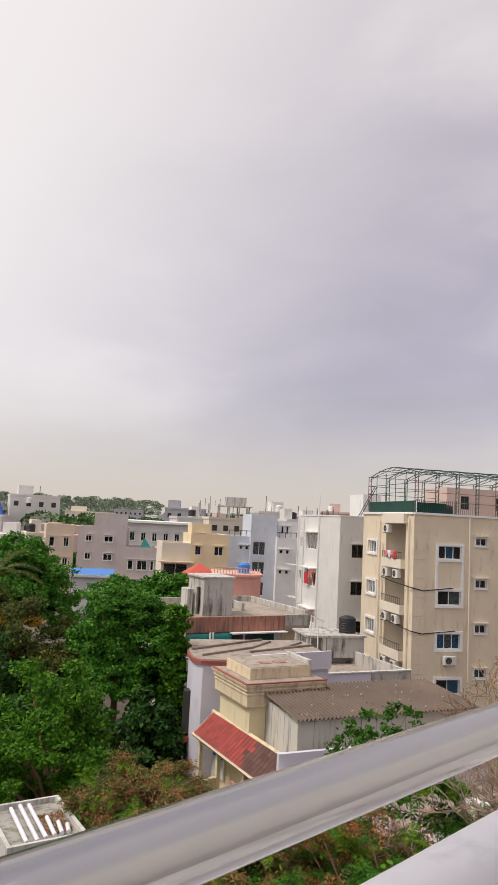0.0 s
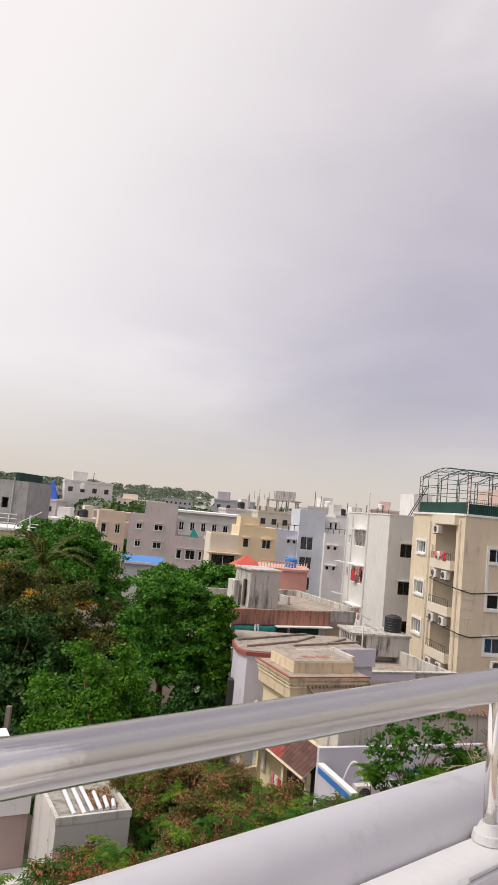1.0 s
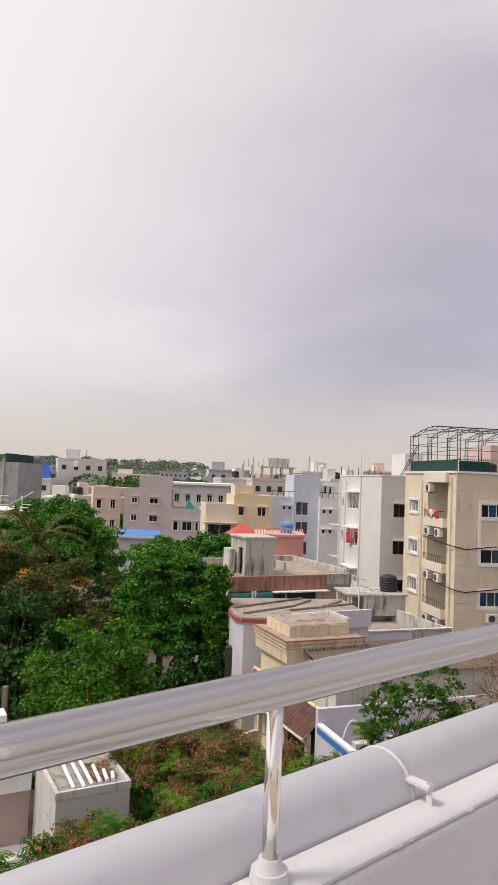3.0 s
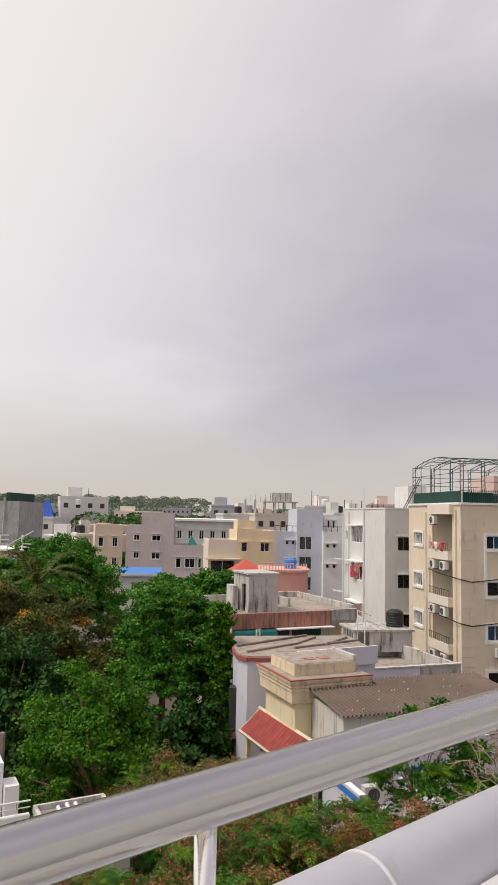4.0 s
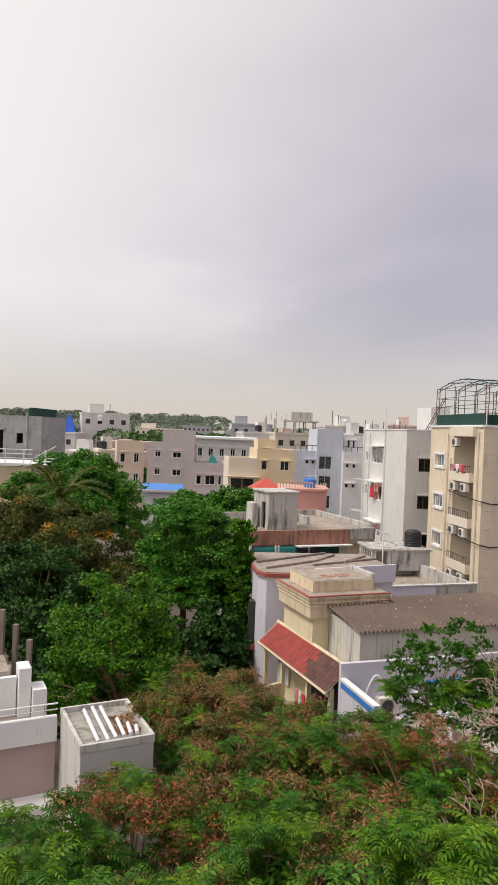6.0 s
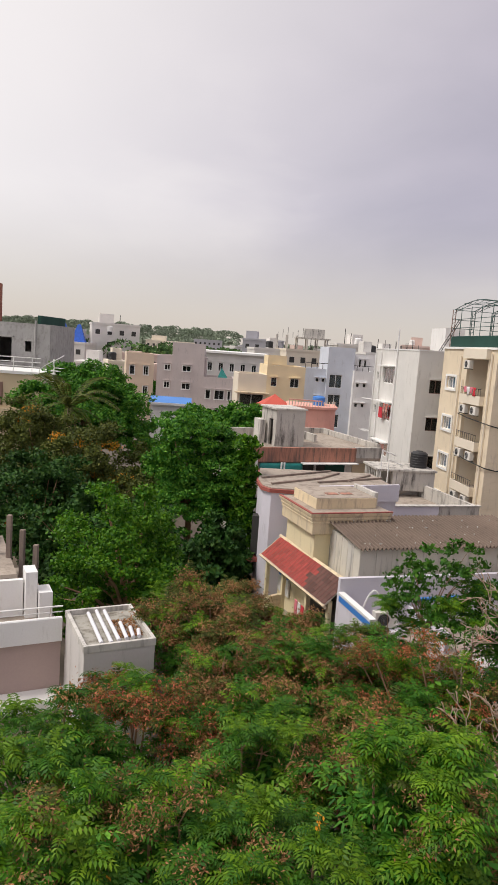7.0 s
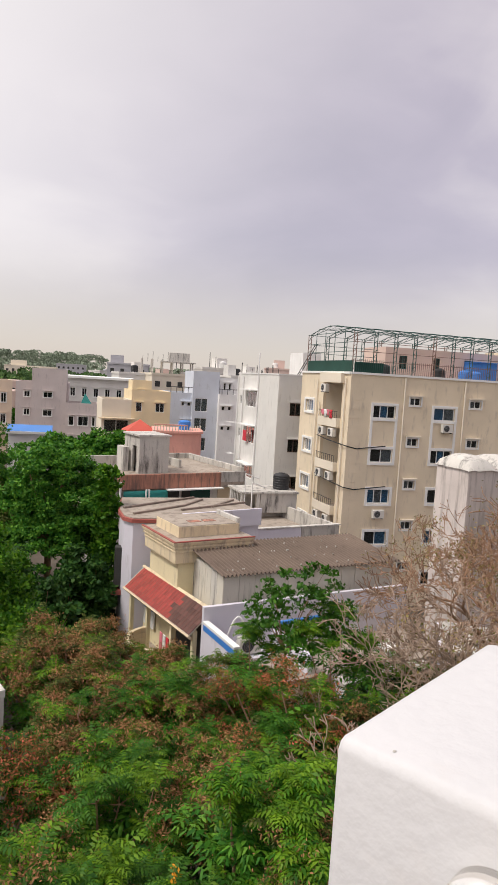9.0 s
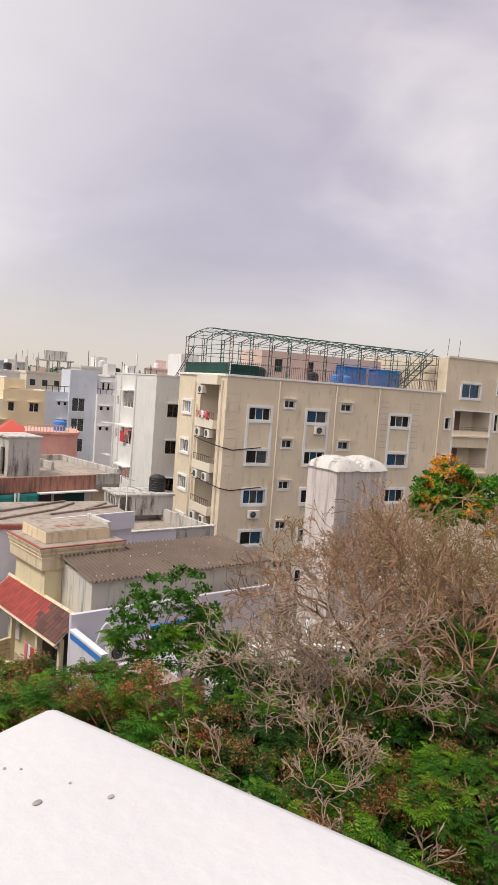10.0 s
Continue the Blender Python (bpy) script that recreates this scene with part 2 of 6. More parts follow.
# distance haze is mixed into this green, paler and greyer than the foliage
FAR_HILL = mat("haze_painted_tree_green", (0.215, 0.265, 0.185), rough=0.9, var=0.2, scale=0.05, island=0.15, bump=0)
GLASS = glass("window_glass", (0.22, 0.27, 0.30))
GLASS_BLUE = glass("blue_window_glass", (0.08, 0.25, 0.45))
GLASS_DARK = glass("dark_window_glass", (0.05, 0.06, 0.06))

# ---- building helpers ----


def part(name, bm, material, parent=None, label=""):
    """One mesh object from a bmesh, under a thing or a part."""
    me = bpy.data.meshes.new(name)
    bm.to_mesh(me)
    bm.free()
    if material:
        me.materials.append(material)
    ob = new(name, me)
    if parent:
        ob.parent = parent
    if label:
        ob["label"] = label
    return ob


def raw(name, verts, faces, material, parent=None, label="", smooth=False):
    me = bpy.data.meshes.new(name)
    me.from_pydata(verts, [], faces)
    if smooth:
        me.polygons.foreach_set("use_smooth", [True] * len(me.polygons))
    me.update()
    me.materials.append(material)
    ob = new(name, me)
    if parent:
        ob.parent = parent
    if label:
        ob["label"] = label
    return ob


def thing(name, label, category, x, y, z, turn=0.0, group="", kind=""):
    e = new(name)
    e.empty_display_size = 0.3
    e.matrix_basis = pose(x, y, z, 0, 0, turn)
    return tagged(e, label, category, group, kind)


def bx(bm, x0, x1, y0, y1, z0, z1, bevel=0.0, m=None):
    made = bmesh.ops.create_cube(bm, size=1.0)
    t = Matrix.Translation(((x0 + x1) / 2, (y0 + y1) / 2, (z0 + z1) / 2)) @ Matrix.Diagonal((x1 - x0, y1 - y0, z1 - z0, 1))
    bmesh.ops.transform(bm, matrix=(m @ t) if m else t, verts=made["verts"])
    if bevel:
        edges = list({e for v in made["verts"] for e in v.link_edges})
        bmesh.ops.bevel(bm, geom=edges, offset=bevel, segments=2, affect="EDGES", profile=0.6)


def box(x0, x1, y0, y1, z0, z1, bevel=0.0, m=None):
    bm = bmesh.new()
    bx(bm, x0, x1, y0, y1, z0, z1, bevel, m)
    return bm


def tube(bm, a, b, r, r2=None, sides=8):
    a, b = Vector(a), Vector(b)
    d = b - a
    made = bmesh.ops.create_cone(bm, cap_ends=True, segments=sides, radius1=r, radius2=r if r2 is None else r2, depth=d.length)
    bmesh.ops.transform(bm, matrix=Matrix.Translation((a + b) / 2) @ d.to_track_quat("Z", "Y").to_matrix().to_4x4(), verts=made["verts"])


def smooth(ob):
    ob.data.polygons.foreach_set("use_smooth", [True] * len(ob.data.polygons))
    return ob


class Face:
    """One side of a building: s runs along it, d out of it, z up, all in the building's own axes."""

    def __init__(self, x, y, sx, sy, nx, ny):
        self.m = Matrix(((sx, -nx, 0, x), (sy, -ny, 0, y), (0, 0, 1, 0), (0, 0, 0, 1)))

    def add(self, bm, s0, s1, d0, d1, z0, z1, bevel=0.0):
        bx(bm, s0, s1, -d1, -d0, z0, z1, bevel, self.m)

    def box(self, s0, s1, d0, d1, z0, z1, bevel=0.0):
        bm = bmesh.new()
        self.add(bm, s0, s1, d0, d1, z0, z1, bevel)
        return bm


def wall_mesh(bm, face, s0, s1, z0, z1, holes, thick=0.23):
    """A wall with openings that go right through it."""
    ss = sorted({s0, s1, *(min(max(h[k], s0), s1) for h in holes for k in (0, 1))})
    zs = sorted({z0, z1, *(min(max(h[k], z0), z1) for h in holes for k in (2, 3))})
    for a, b in zip(ss, ss[1:]):
        for c, d in zip(zs, zs[1:]):
            if not any(h[0] < (a + b) / 2 < h[1] and h[2] < (c + d) / 2 < h[3] for h in holes):
                face.add(bm, a, b, -thick, 0, c, d)
    bmesh.ops.remove_doubles(bm, verts=bm.verts[:], dist=0.0005)


def window(parent, face, s0, s1, z0, z1, pane=None, frame_mat=None, bars=1, trim=0.0, trim_mat=None, depth=-0.12, width=0.05):
    """Sliding window: frame with mullions, a pane in each light, and a raised surround if it has one."""
    bm = bmesh.new()
    for a, b, c, d in ((s0, s0 + width, z0, z1), (s1 - width, s1, z0, z1), (s0 + width, s1 - width, z0, z0 + width), (s0 + width, s1 - width, z1 - width, z1)):
        face.add(bm, a, b, depth - 0.03, depth + 0.03, c, d)
    step = (s1 - s0) / (bars + 1)
    for k in range(bars):
        face.add(bm, s0 + step * (k + 1) - width / 2, s0 + step * (k + 1) + width / 2, depth - 0.03, depth + 0.03, z0 + width, z1 - width)
    bmesh.ops.remove_doubles(bm, verts=bm.verts[:], dist=0.0005)
    w = part("window", bm, frame_mat or TRIM, parent)
    for k in range(bars + 1):
        p = pane[k % len(pane)] if isinstance(pane, (list, tuple)) else (pane or GLASS)
        part("pane", face.box(s0 + step * k + width * 0.6, s0 + step * (k + 1) - width * 0.6, depth - 0.008, depth + 0.008, z0 + width * 0.8, z1 - width * 0.8), p, w)
    if trim:
        bm = bmesh.new()
        face.add(bm, s0 - trim, s0, 0.002, 0.07, z0 - trim, z1 + trim)
        face.add(bm, s1, s1 + trim, 0.002, 0.07, z0 - trim, z1 + trim)
        face.add(bm, s0, s1, 0.002, 0.07, z1, z1 + trim)
        face.add(bm, s0, s1, 0.002, 0.10, z0 - trim, z0)
        part("surround", bm, trim_mat or TRIM, w)
    return w


def shell(name, label, x, y, turn, W, D, H, wall_mat, front=(), left=(), right=(), parapet=0.7, base=0.0, category="building", roof_mat=None, z=0.0, group=""):
    """A house: four walls with their openings, a roof slab inside the parapet. Front runs along local x, left along local y."""
    e = thing(name, label, category, x, y, z, turn, group)
    faces = {"front": Face(0, 0, 1, 0, 0, -1), "left": Face(0, 0, 0, 1, -1, 0), "right": Face(W, 0, 0, 1, 1, 0)}
    bm = bmesh.new()
    wall_mesh(bm, faces["front"], 0, W, base, H, front)
    wall_mesh(bm, faces["left"], 0.23, D - 0.23, base, H, left)
    wall_mesh(bm, faces["right"], 0.23, D - 0.23, base, H, right)
    bx(bm, 0, W, D - 0.23, D, base, H)
    part("wall", bm, wall_mat, e)
    bm = bmesh.new()
    bx(bm, 0.23, W - 0.23, 0.23, D - 0.23, H - parapet - 0.15, H - parapet)
    z_floor = H - parapet - 3.0
    while z_floor > base + 1:
        bx(bm, 0.24, W - 0.24, 0.24, D - 0.24, z_floor - 0.12, z_floor)
        z_floor -= 3.0
    part("roof", bm, roof_mat or TERRACE, e)
    return e, faces


def holes_of(cols, rows):
    return [(a, b, c, d) for a, b in cols for c, d in rows]


def ac_unit(x, y, z, turn, label="ivory outdoor air conditioner unit on wall brackets"):
    """Box, round grille with rings and blades' hub, two brackets."""
    e = thing("air_conditioner", label, "air conditioner", x, y, z, turn, "air conditioners on the walls")
    part("body", box(-0.4, 0.4, -0.32, -0.04, 0, 0.55, 0.02), AC_WHITE, e)
    bm = bmesh.new()
    for r in (0.21, 0.15, 0.09):
        for k in range(16):
            a, b = k * math.pi / 8, (k + 1) * math.pi / 8
            tube(bm, (-0.1 + r * math.cos(a), -0.33, 0.28 + r * math.sin(a)), (-0.1 + r * math.cos(b), -0.33, 0.28 + r * math.sin(b)), 0.008, sides=4)
    tube(bm, (-0.1, -0.325, 0.28), (-0.1, -0.345, 0.28), 0.04)
    part("grille", bm, AC_GRILLE, e)
    bm = bmesh.new()
    tube(bm, (-0.1, -0.318, 0.28), (-0.1, -0.324, 0.28), 0.22, sides=20)
    part("fan_opening", bm, BLACK, e)
    for sx in (-0.3, 0.3):
        part("bracket", box(sx - 0.02, sx + 0.02, -0.34, 0, -0.05, 0), IRON_DARK, e)
    return e


def water_tank(x, y, z, r, h, material, label, name="water_tank"):
    """Ribbed plastic tank with a shoulder and a lid."""
    e = thing(name, label, "water tank", x, y, z)
    n, prof = 24, [(r, 0)]
    for k in range(5):
        z0 = h * (0.06 + 0.15 * k)
        prof += [(r, z0), (r * 1.03, z0 + h * 0.02), (r * 1.03, z0 + h * 0.06), (r, z0 + h * 0.08)]
    prof += [(r, h * 0.84), (r * 0.72, h * 0.95), (r * 0.42, h * 0.97)]
    vs = [(q * math.cos(2 * math.pi * i / n), q * math.sin(2 * math.pi * i / n), zz) for q, zz in prof for i in range(n)]
    fs = [(j * n + i, j * n + (i + 1) % n, (j + 1) * n + (i + 1) % n, (j + 1) * n + i) for j in range(len(prof) - 1) for i in range(n)]
    fs.append(tuple(range((len(prof) - 1) * n, len(prof) * n)))
    raw("body", vs, fs, material, e)
    bm = bmesh.new()
    tube(bm, (0, 0, h * 0.96), (0, 0, h), r * 0.44, r * 0.40, sides=18)
    part("lid", bm, material, e)
    return e


def pipe_run(name, points, r, material, label, category="pipe", parent=None, sides=8):
    bm = bmesh.new()
    for a, b in zip(points, points[1:]):
        tube(bm, a, b, r, sides=sides)
    ob = part(name, bm, material, parent)
    if not parent:
        tagged(ob, label, category)
    return ob


# ---- plants ----
def leaf_quads(centres, normals, size, rng, droop=0.25, slim=0.30):
    """Folded leaf blades: two quads each, turned about at random round a given outward direction."""
    n = len(centres)
    ax = rng.normal(size=(n, 3)) + normals * 0.2
    ax /= np.linalg.norm(ax, axis=1)[:, None]
    up = normals + rng.normal(size=(n, 3)) * 0.45
    side = np.cross(ax, up)
    side /= np.linalg.norm(side, axis=1)[:, None] + 1e-9
    up = np.cross(side, ax)
    L = size * rng.uniform(0.7, 1.3, (n, 1))
    w = L * slim
    a, b = centres - ax * L / 2, centres + ax * L / 2 - up * L * droop
    mid = centres - up * L * 0.10
    v = np.stack([a, mid - side * w, b, mid + side * w], 1).reshape(-1, 3)
    k = np.arange(n)[:, None] * 4
    f = np.concatenate([k + [0, 1, 2], k + [0, 2, 3]], 0)
    return v, f


def np_mesh(name, v, f, material, parent=None, kind=""):
    me = bpy.data.meshes.new(name)
    m = f.shape[1]
    me.vertices.add(len(v))
    me.vertices.foreach_set("co", np.ascontiguousarray(v, dtype=np.float32).ravel())
    me.loops.add(f.size)
    me.loops.foreach_set("vertex_index", np.ascontiguousarray(f, dtype=np.int32).ravel())
    me.polygons.add(len(f))
    me.polygons.foreach_set("loop_start", np.arange(0, f.size, m, dtype=np.int32))
    me.update(calc_edges=True)
    me.materials.append(material)
    ob = new(name, me)
    if parent:
        ob.parent = parent
    if kind:
        ob["kind"] = kind
    return ob


def branches(rng, start, direction, length, radius, levels, split=3, spread=0.7, wander=0.18, lift=0.1, steps=4, ratio=0.68, out=None):
    """Tapered limbs that fork; gives (a, b, ra, rb) pieces."""
    if out is None:
        out = []
    p, d, r = Vector(start), Vector(direction).normalized(), radius
    joints = []
    for k in range(steps):
        q = p + d * (length / steps)
        r2 = max(r * 0.89, 0.011)
        out.append((p, q, r, r2))
        p, r = q, r2
        d = (d + Vector(rng.normal(size=3)) * wander + Vector((0, 0, lift))).normalized()
        joints.append((p.copy(), d.copy(), r))
    if levels > 0:
        for k in range(split):
            j = joints[-1] if k < 2 else joints[rng.integers(len(joints) // 2, len(joints))]
            t = Vector(rng.normal(size=3))
            t = (t - j[1] * t.dot(j[1])).normalized()
            branches(rng, j[0], j[1] + t * spread * rng.uniform(0.7, 1.3), length * ratio * rng.uniform(0.8, 1.2), j[2] * 0.78, levels - 1, split, spread, wander, lift, max(steps - 1, 2), ratio, out)
    return out


def limb_mesh(pieces, sides=5):
    a = np.array([p[0] for p in pieces])
    b = np.array([p[1] for p in pieces])
    ra = np.array([p[2] for p in pieces])
    rb = np.array([p[3] for p in pieces])
    d = b - a
    d /= np.linalg.norm(d, axis=1)[:, None] + 1e-9
    ref = np.where(np.abs(d[:, 2:3]) > 0.9, [[1.0, 0, 0]], [[0, 0, 1.0]])
    u = np.cross(d, ref)
    u /= np.linalg.norm(u, axis=1)[:, None]
    w = np.cross(d, u)
    ang = np.arange(sides) * 2 * np.pi / sides
    ring = np.cos(ang)[None, :, None] * u[:, None] + np.sin(ang)[None, :, None] * w[:, None]
    v = np.concatenate([a[:, None] + ring * ra[:, None, None], b[:, None] + d[:, None] * (rb * 0.4)[:, None, None] + ring * rb[:, None, None]], 1).reshape(-1, 3)
    i = np.arange(sides)
    q = np.stack([i, (i + 1) % sides, sides + (i + 1) % sides, sides + i], 1)
    f = (np.arange(len(pieces)) * 2 * sides)[:, None, None] + q[None]
    return v, f.reshape(-1, 4)


def clump_centres(rng, radii, count, shell_bias=0.75, flat_bottom=-0.55):
    """Clump centres in an uneven crown, most of them near its outside."""
    pts = []
    seed = rng.uniform(0, 50)
    while len(pts) < count:
        d = rng.normal(size=3)
        d /= np.linalg.norm(d)
        if d[2] < flat_bottom:
            continue
        bump = 0.78 + 0.42 * noise.noise(Vector(d * 1.7) + Vector((seed, 0, 0))) + 0.15 * noise.noise(Vector(d * 4.0) + Vector((0, seed, 0)))
        r = bump * (shell_bias + (1 - shell_bias) * rng.uniform() ** 0.5) if rng.uniform() < 0.8 else bump * rng.uniform(0.35, 0.8)
        pts.append(d * np.array(radii) * r)
    return np.array(pts)


def leafy_tree(name, label, x, y, ground, crown_z, radii, seed, leaf, count=260, per=70, leaf_size=0.2, clump=0.42, extra=None, extra_share=0.0, trunk_r=0.2, bark=None, category="tree", group="trees"):
    """Tapered trunk and limbs, and a crown of leaf clumps with gaps."""
    rng = np.random.default_rng(seed)
    e = thing(name, label, category, x, y, ground, 0, group)
    c = np.array([0, 0, crown_z - ground])
    low = crown_z - ground - radii[2] * 0.5
    pieces = branches(rng, (0, 0, 0), (0.03, 0.02, 1), max(low, 1.0), trunk_r, 0, steps=5, wander=0.05)
    top = pieces[-1][1]
    cl = clump_centres(rng, radii, count) + c
    for k in rng.choice(len(cl), min(26, len(cl)), replace=False):
        tgt = Vector(cl[k])
        mid = top.lerp(tgt, 0.5) + Vector((0, 0, 0.25 * radii[2])) * 0.4
        pieces.append((top, mid, trunk_r * 0.36, trunk_r * 0.2))
        pieces.append((mid, tgt, trunk_r * 0.2, trunk_r * 0.05))
    v, f = limb_mesh(pieces, 6)
    np_mesh("trunk", v, f, bark or BARK, e)
    n = count * per
    own = np.repeat(np.arange(count), per)
    d = rng.normal(size=(n, 3))
    d /= np.linalg.norm(d, axis=1)[:, None]
    rad = clump * rng.uniform(0.6, 1.25, count)[own][:, None] * rng.uniform(0.35, 1.0, (n, 1))
    pos = cl[own] + d * rad * [1.05, 1.05, 0.55]
    nrm = d * 0.6 + (cl[own] - c) / np.array(radii) * 0.6 + [0, 0, 0.5]
    nrm /= np.linalg.norm(nrm, axis=1)[:, None]
    pick = rng.uniform(size=count)[own] < extra_share
    v, f = leaf_quads(pos[~pick], nrm[~pick], leaf_size, rng)
    np_mesh("crown", v, f, leaf, e)
    if pick.any() and extra:
        v, f = leaf_quads(pos[pick], nrm[pick], leaf_size * 0.8, rng)
        np_mesh("crown", v, f, extra, e)["label"] = "dry pods and fading leaves among the green"
    return e


def fronds(rng, centres, size, count, pairs=7, tilt=None, wide=0.31):
    """Rosettes of feathery arching leaves, each with a stalk and pairs of slim leaflets."""
    n = len(centres)
    az = rng.uniform(0, 2 * np.pi, (n, 1)) + np.arange(count)[None] * 2 * np.pi / count + rng.normal(size=(n, count)) * 0.3
    rise = rng.uniform(0.35, 1.25, (n, count))
    L = size * rng.uniform(0.6, 1.25, (n, count)) * rng.uniform(0.75, 1.2, (n, 1))
    lean = rng.normal(size=(n, 2)) * 0.3 if tilt is None else tilt + rng.normal(size=(n, 2)) * 0.2
    out = np.stack([np.cos(az), np.sin(az), np.zeros_like(az)], -1)
    side = np.stack([-np.sin(az), np.cos(az), np.zeros_like(az)], -1)
    rise = rise - out[..., 0] * lean[:, :1] - out[..., 1] * lean[:, 1:]
    drop = 0.48 + 0.22 * rise[..., None]
    up = np.array([0, 0, 1.0])

    def at(t):
        p = centres[:, None, None] + out[:, :, None] * (L[..., None] * t)[..., None]
        return p + up * (L[..., None] * (rise[..., None] * t - drop * t ** 2.2))[..., None]

    t = (np.arange(pairs) + 1.0) / pairs
    along, ahead = at(t), at(t + 0.04)
    ax = ahead - along
    ax /= np.linalg.norm(ax, axis=-1)[..., None]
    half = L[..., None] * wide * np.sin(np.pi * (0.2 + 0.66 * t))
    step = L[..., None, None] / pairs * 0.44
    vs = []
    for sgn in (-1, 1):
        mid = along + side[:, :, None] * (sgn * half * 0.55)[..., None] + ax * step * 1.0
        tip = along + side[:, :, None] * (sgn * half)[..., None] + ax * step * 2.2 - up * (half * 0.3)[..., None]
        vs.append(np.stack([along, mid - ax * step, tip, mid + ax * step], -2))
    v = np.concatenate(vs, 2).reshape(-1, 4, 3)
    # the stalk, a thin strip along each leaf
    k = at(np.linspace(0, 1, 3))
    th = side[:, :, None] * (L[..., None, None] * 0.010)
    st = np.stack([k[:, :, :-1] - th, k[:, :, :-1] + th, k[:, :, 1:] + th, k[:, :, 1:] - th], -2).reshape(-1, 4, 3)
    v = np.concatenate([v, st], 0).reshape(-1, 3)
    return v, np.arange(len(v)).reshape(-1, 4)


def frond_tree(name, label, x, y, ground, top_z, radius, seed, leaf, count=110, size=0.42, per=9, dry=None, dry_share=0.0, flowers=0, bark=None, height=1.5, trunk_r=0.11, group="trees", tufts=0):
    """A spreading tree whose feathery leaves stand in rosettes on a few domed boughs, with dry pods or flowers among them."""
    rng = np.random.default_rng(seed)
    e = thing(name, label, "tree", x, y, ground, 0, group)
    tufts = tufts or max(4, int(radius * radius * 7.5))
    domes = []
    for k in range(tufts):
        a, q = 2.4 * k + rng.uniform(-0.5, 0.5), math.sqrt((k + 0.4) / tufts) * radius
        zz = top_z - ground - height * (q / radius) ** 2 * 0.55 - rng.uniform() ** 1.2 * height * 0.55
        domes.append((q * math.cos(a), q * math.sin(a), zz, radius * rng.uniform(0.14, 0.28), rng.uniform() < dry_share * 1.15))
    pts, tilt, dryness, own, young = [], [], [], [], []
    for k in range(count):
        m = rng.integers(tufts)
        cx, cy, cz, cr, is_dry = domes[m]
        a, q = rng.uniform(0, 2 * math.pi), math.sqrt(rng.uniform())
        low = rng.uniform() ** 3 * 0.8
        pts.append((cx + cr * q * math.cos(a), cy + cr * q * math.sin(a), cz - cr * q * q * 1.15 - low * cr))
        tilt.append((math.cos(a) * q * 0.32, math.sin(a) * q * 0.32))
        dryness.append(rng.uniform() < (0.62 if is_dry else dry_share * 0.3))
        own.append(m)
        young.append(low < 0.12 and rng.uniform() < 0.6)
    pts, tilt, dryness = np.array(pts), np.array(tilt), np.array(dryness)
    hub = Vector((0, 0, (top_z - ground) * 0.6))
    pieces = branches(rng, (0.2, 0.1, 0), (-0.02, 0, 1), hub.z, trunk_r, 0, steps=5, wander=0.05)
    hub = pieces[-1][1]
    for m, (cx, cy, cz, cr, is_dry) in enumerate(domes):
        tgt = Vector((cx, cy, cz - cr * 1.2))
        mid = hub.lerp(tgt, 0.55) + Vector(rng.normal(size=3)) * 0.12
        pieces += [(hub, mid, trunk_r * 0.42, trunk_r * 0.26), (mid, tgt, trunk_r * 0.26, trunk_r * 0.15)]
        for k in range(count):
            if own[k] == m and k % 2 == 0:
                pieces.append((tgt, Vector(pts[k]), trunk_r * 0.13, 0.006))
    v, f = limb_mesh(pieces, 5)
    np_mesh("trunk", v, f, bark or BARK, e)
    young = np.array(young)
    for pick, m_ in ((~dryness & ~young, leaf), (~dryness & young, LEAF_YOUNG)):
        v, f = fronds(rng, pts[pick], size, per, tilt=tilt[pick])
        np_mesh("crown", v, f, m_, e)
    # deep green leaves added inside the crown to fill its gaps
    inner = pts[::3] * [0.95, 0.95, 1] - [0, 0, 0.55 * height]
    v, f = fronds(rng, inner + rng.normal(size=inner.shape) * [0.2, 0.2, 0.25], size * 1.5, 7, 5)
    np_mesh("inner_leaves", v, f, LEAF_DARK, e)
    if dryness.any():
        base = np.repeat(pts[dryness] + [0, 0, 0.05], 150, 0)
        d = rng.normal(size=base.shape)
        pos = base + d * [0.20, 0.20, 0.12] * size * 2.2
        v, f = leaf_quads(pos, d * 0.3 + [0, 0, 0.5], 0.062, rng, 0.4, 0.2)
        np_mesh("pod_litter", v, f, dry, e, "stuff")
        v, f = fronds(rng, pts[dryness] - [0, 0, 0.02], size * 0.9, 5)
        np_mesh("crown", v, f, leaf if seed % 2 else LEAF_OLIVE, e)
    if flowers:
        base = np.repeat(pts[rng.choice(count, flowers)] + [0, 0, 0.14], 26, 0)
        pos = base + rng.normal(size=base.shape) * [0.04, 0.04, 0.08]
        v, f = leaf_quads(pos, rng.normal(size=base.shape), 0.055, rng)
        np_mesh("blossom", v, f, FLOWER, e, "stuff")["label"] = "orange-yellow blossom spikes"
    return e


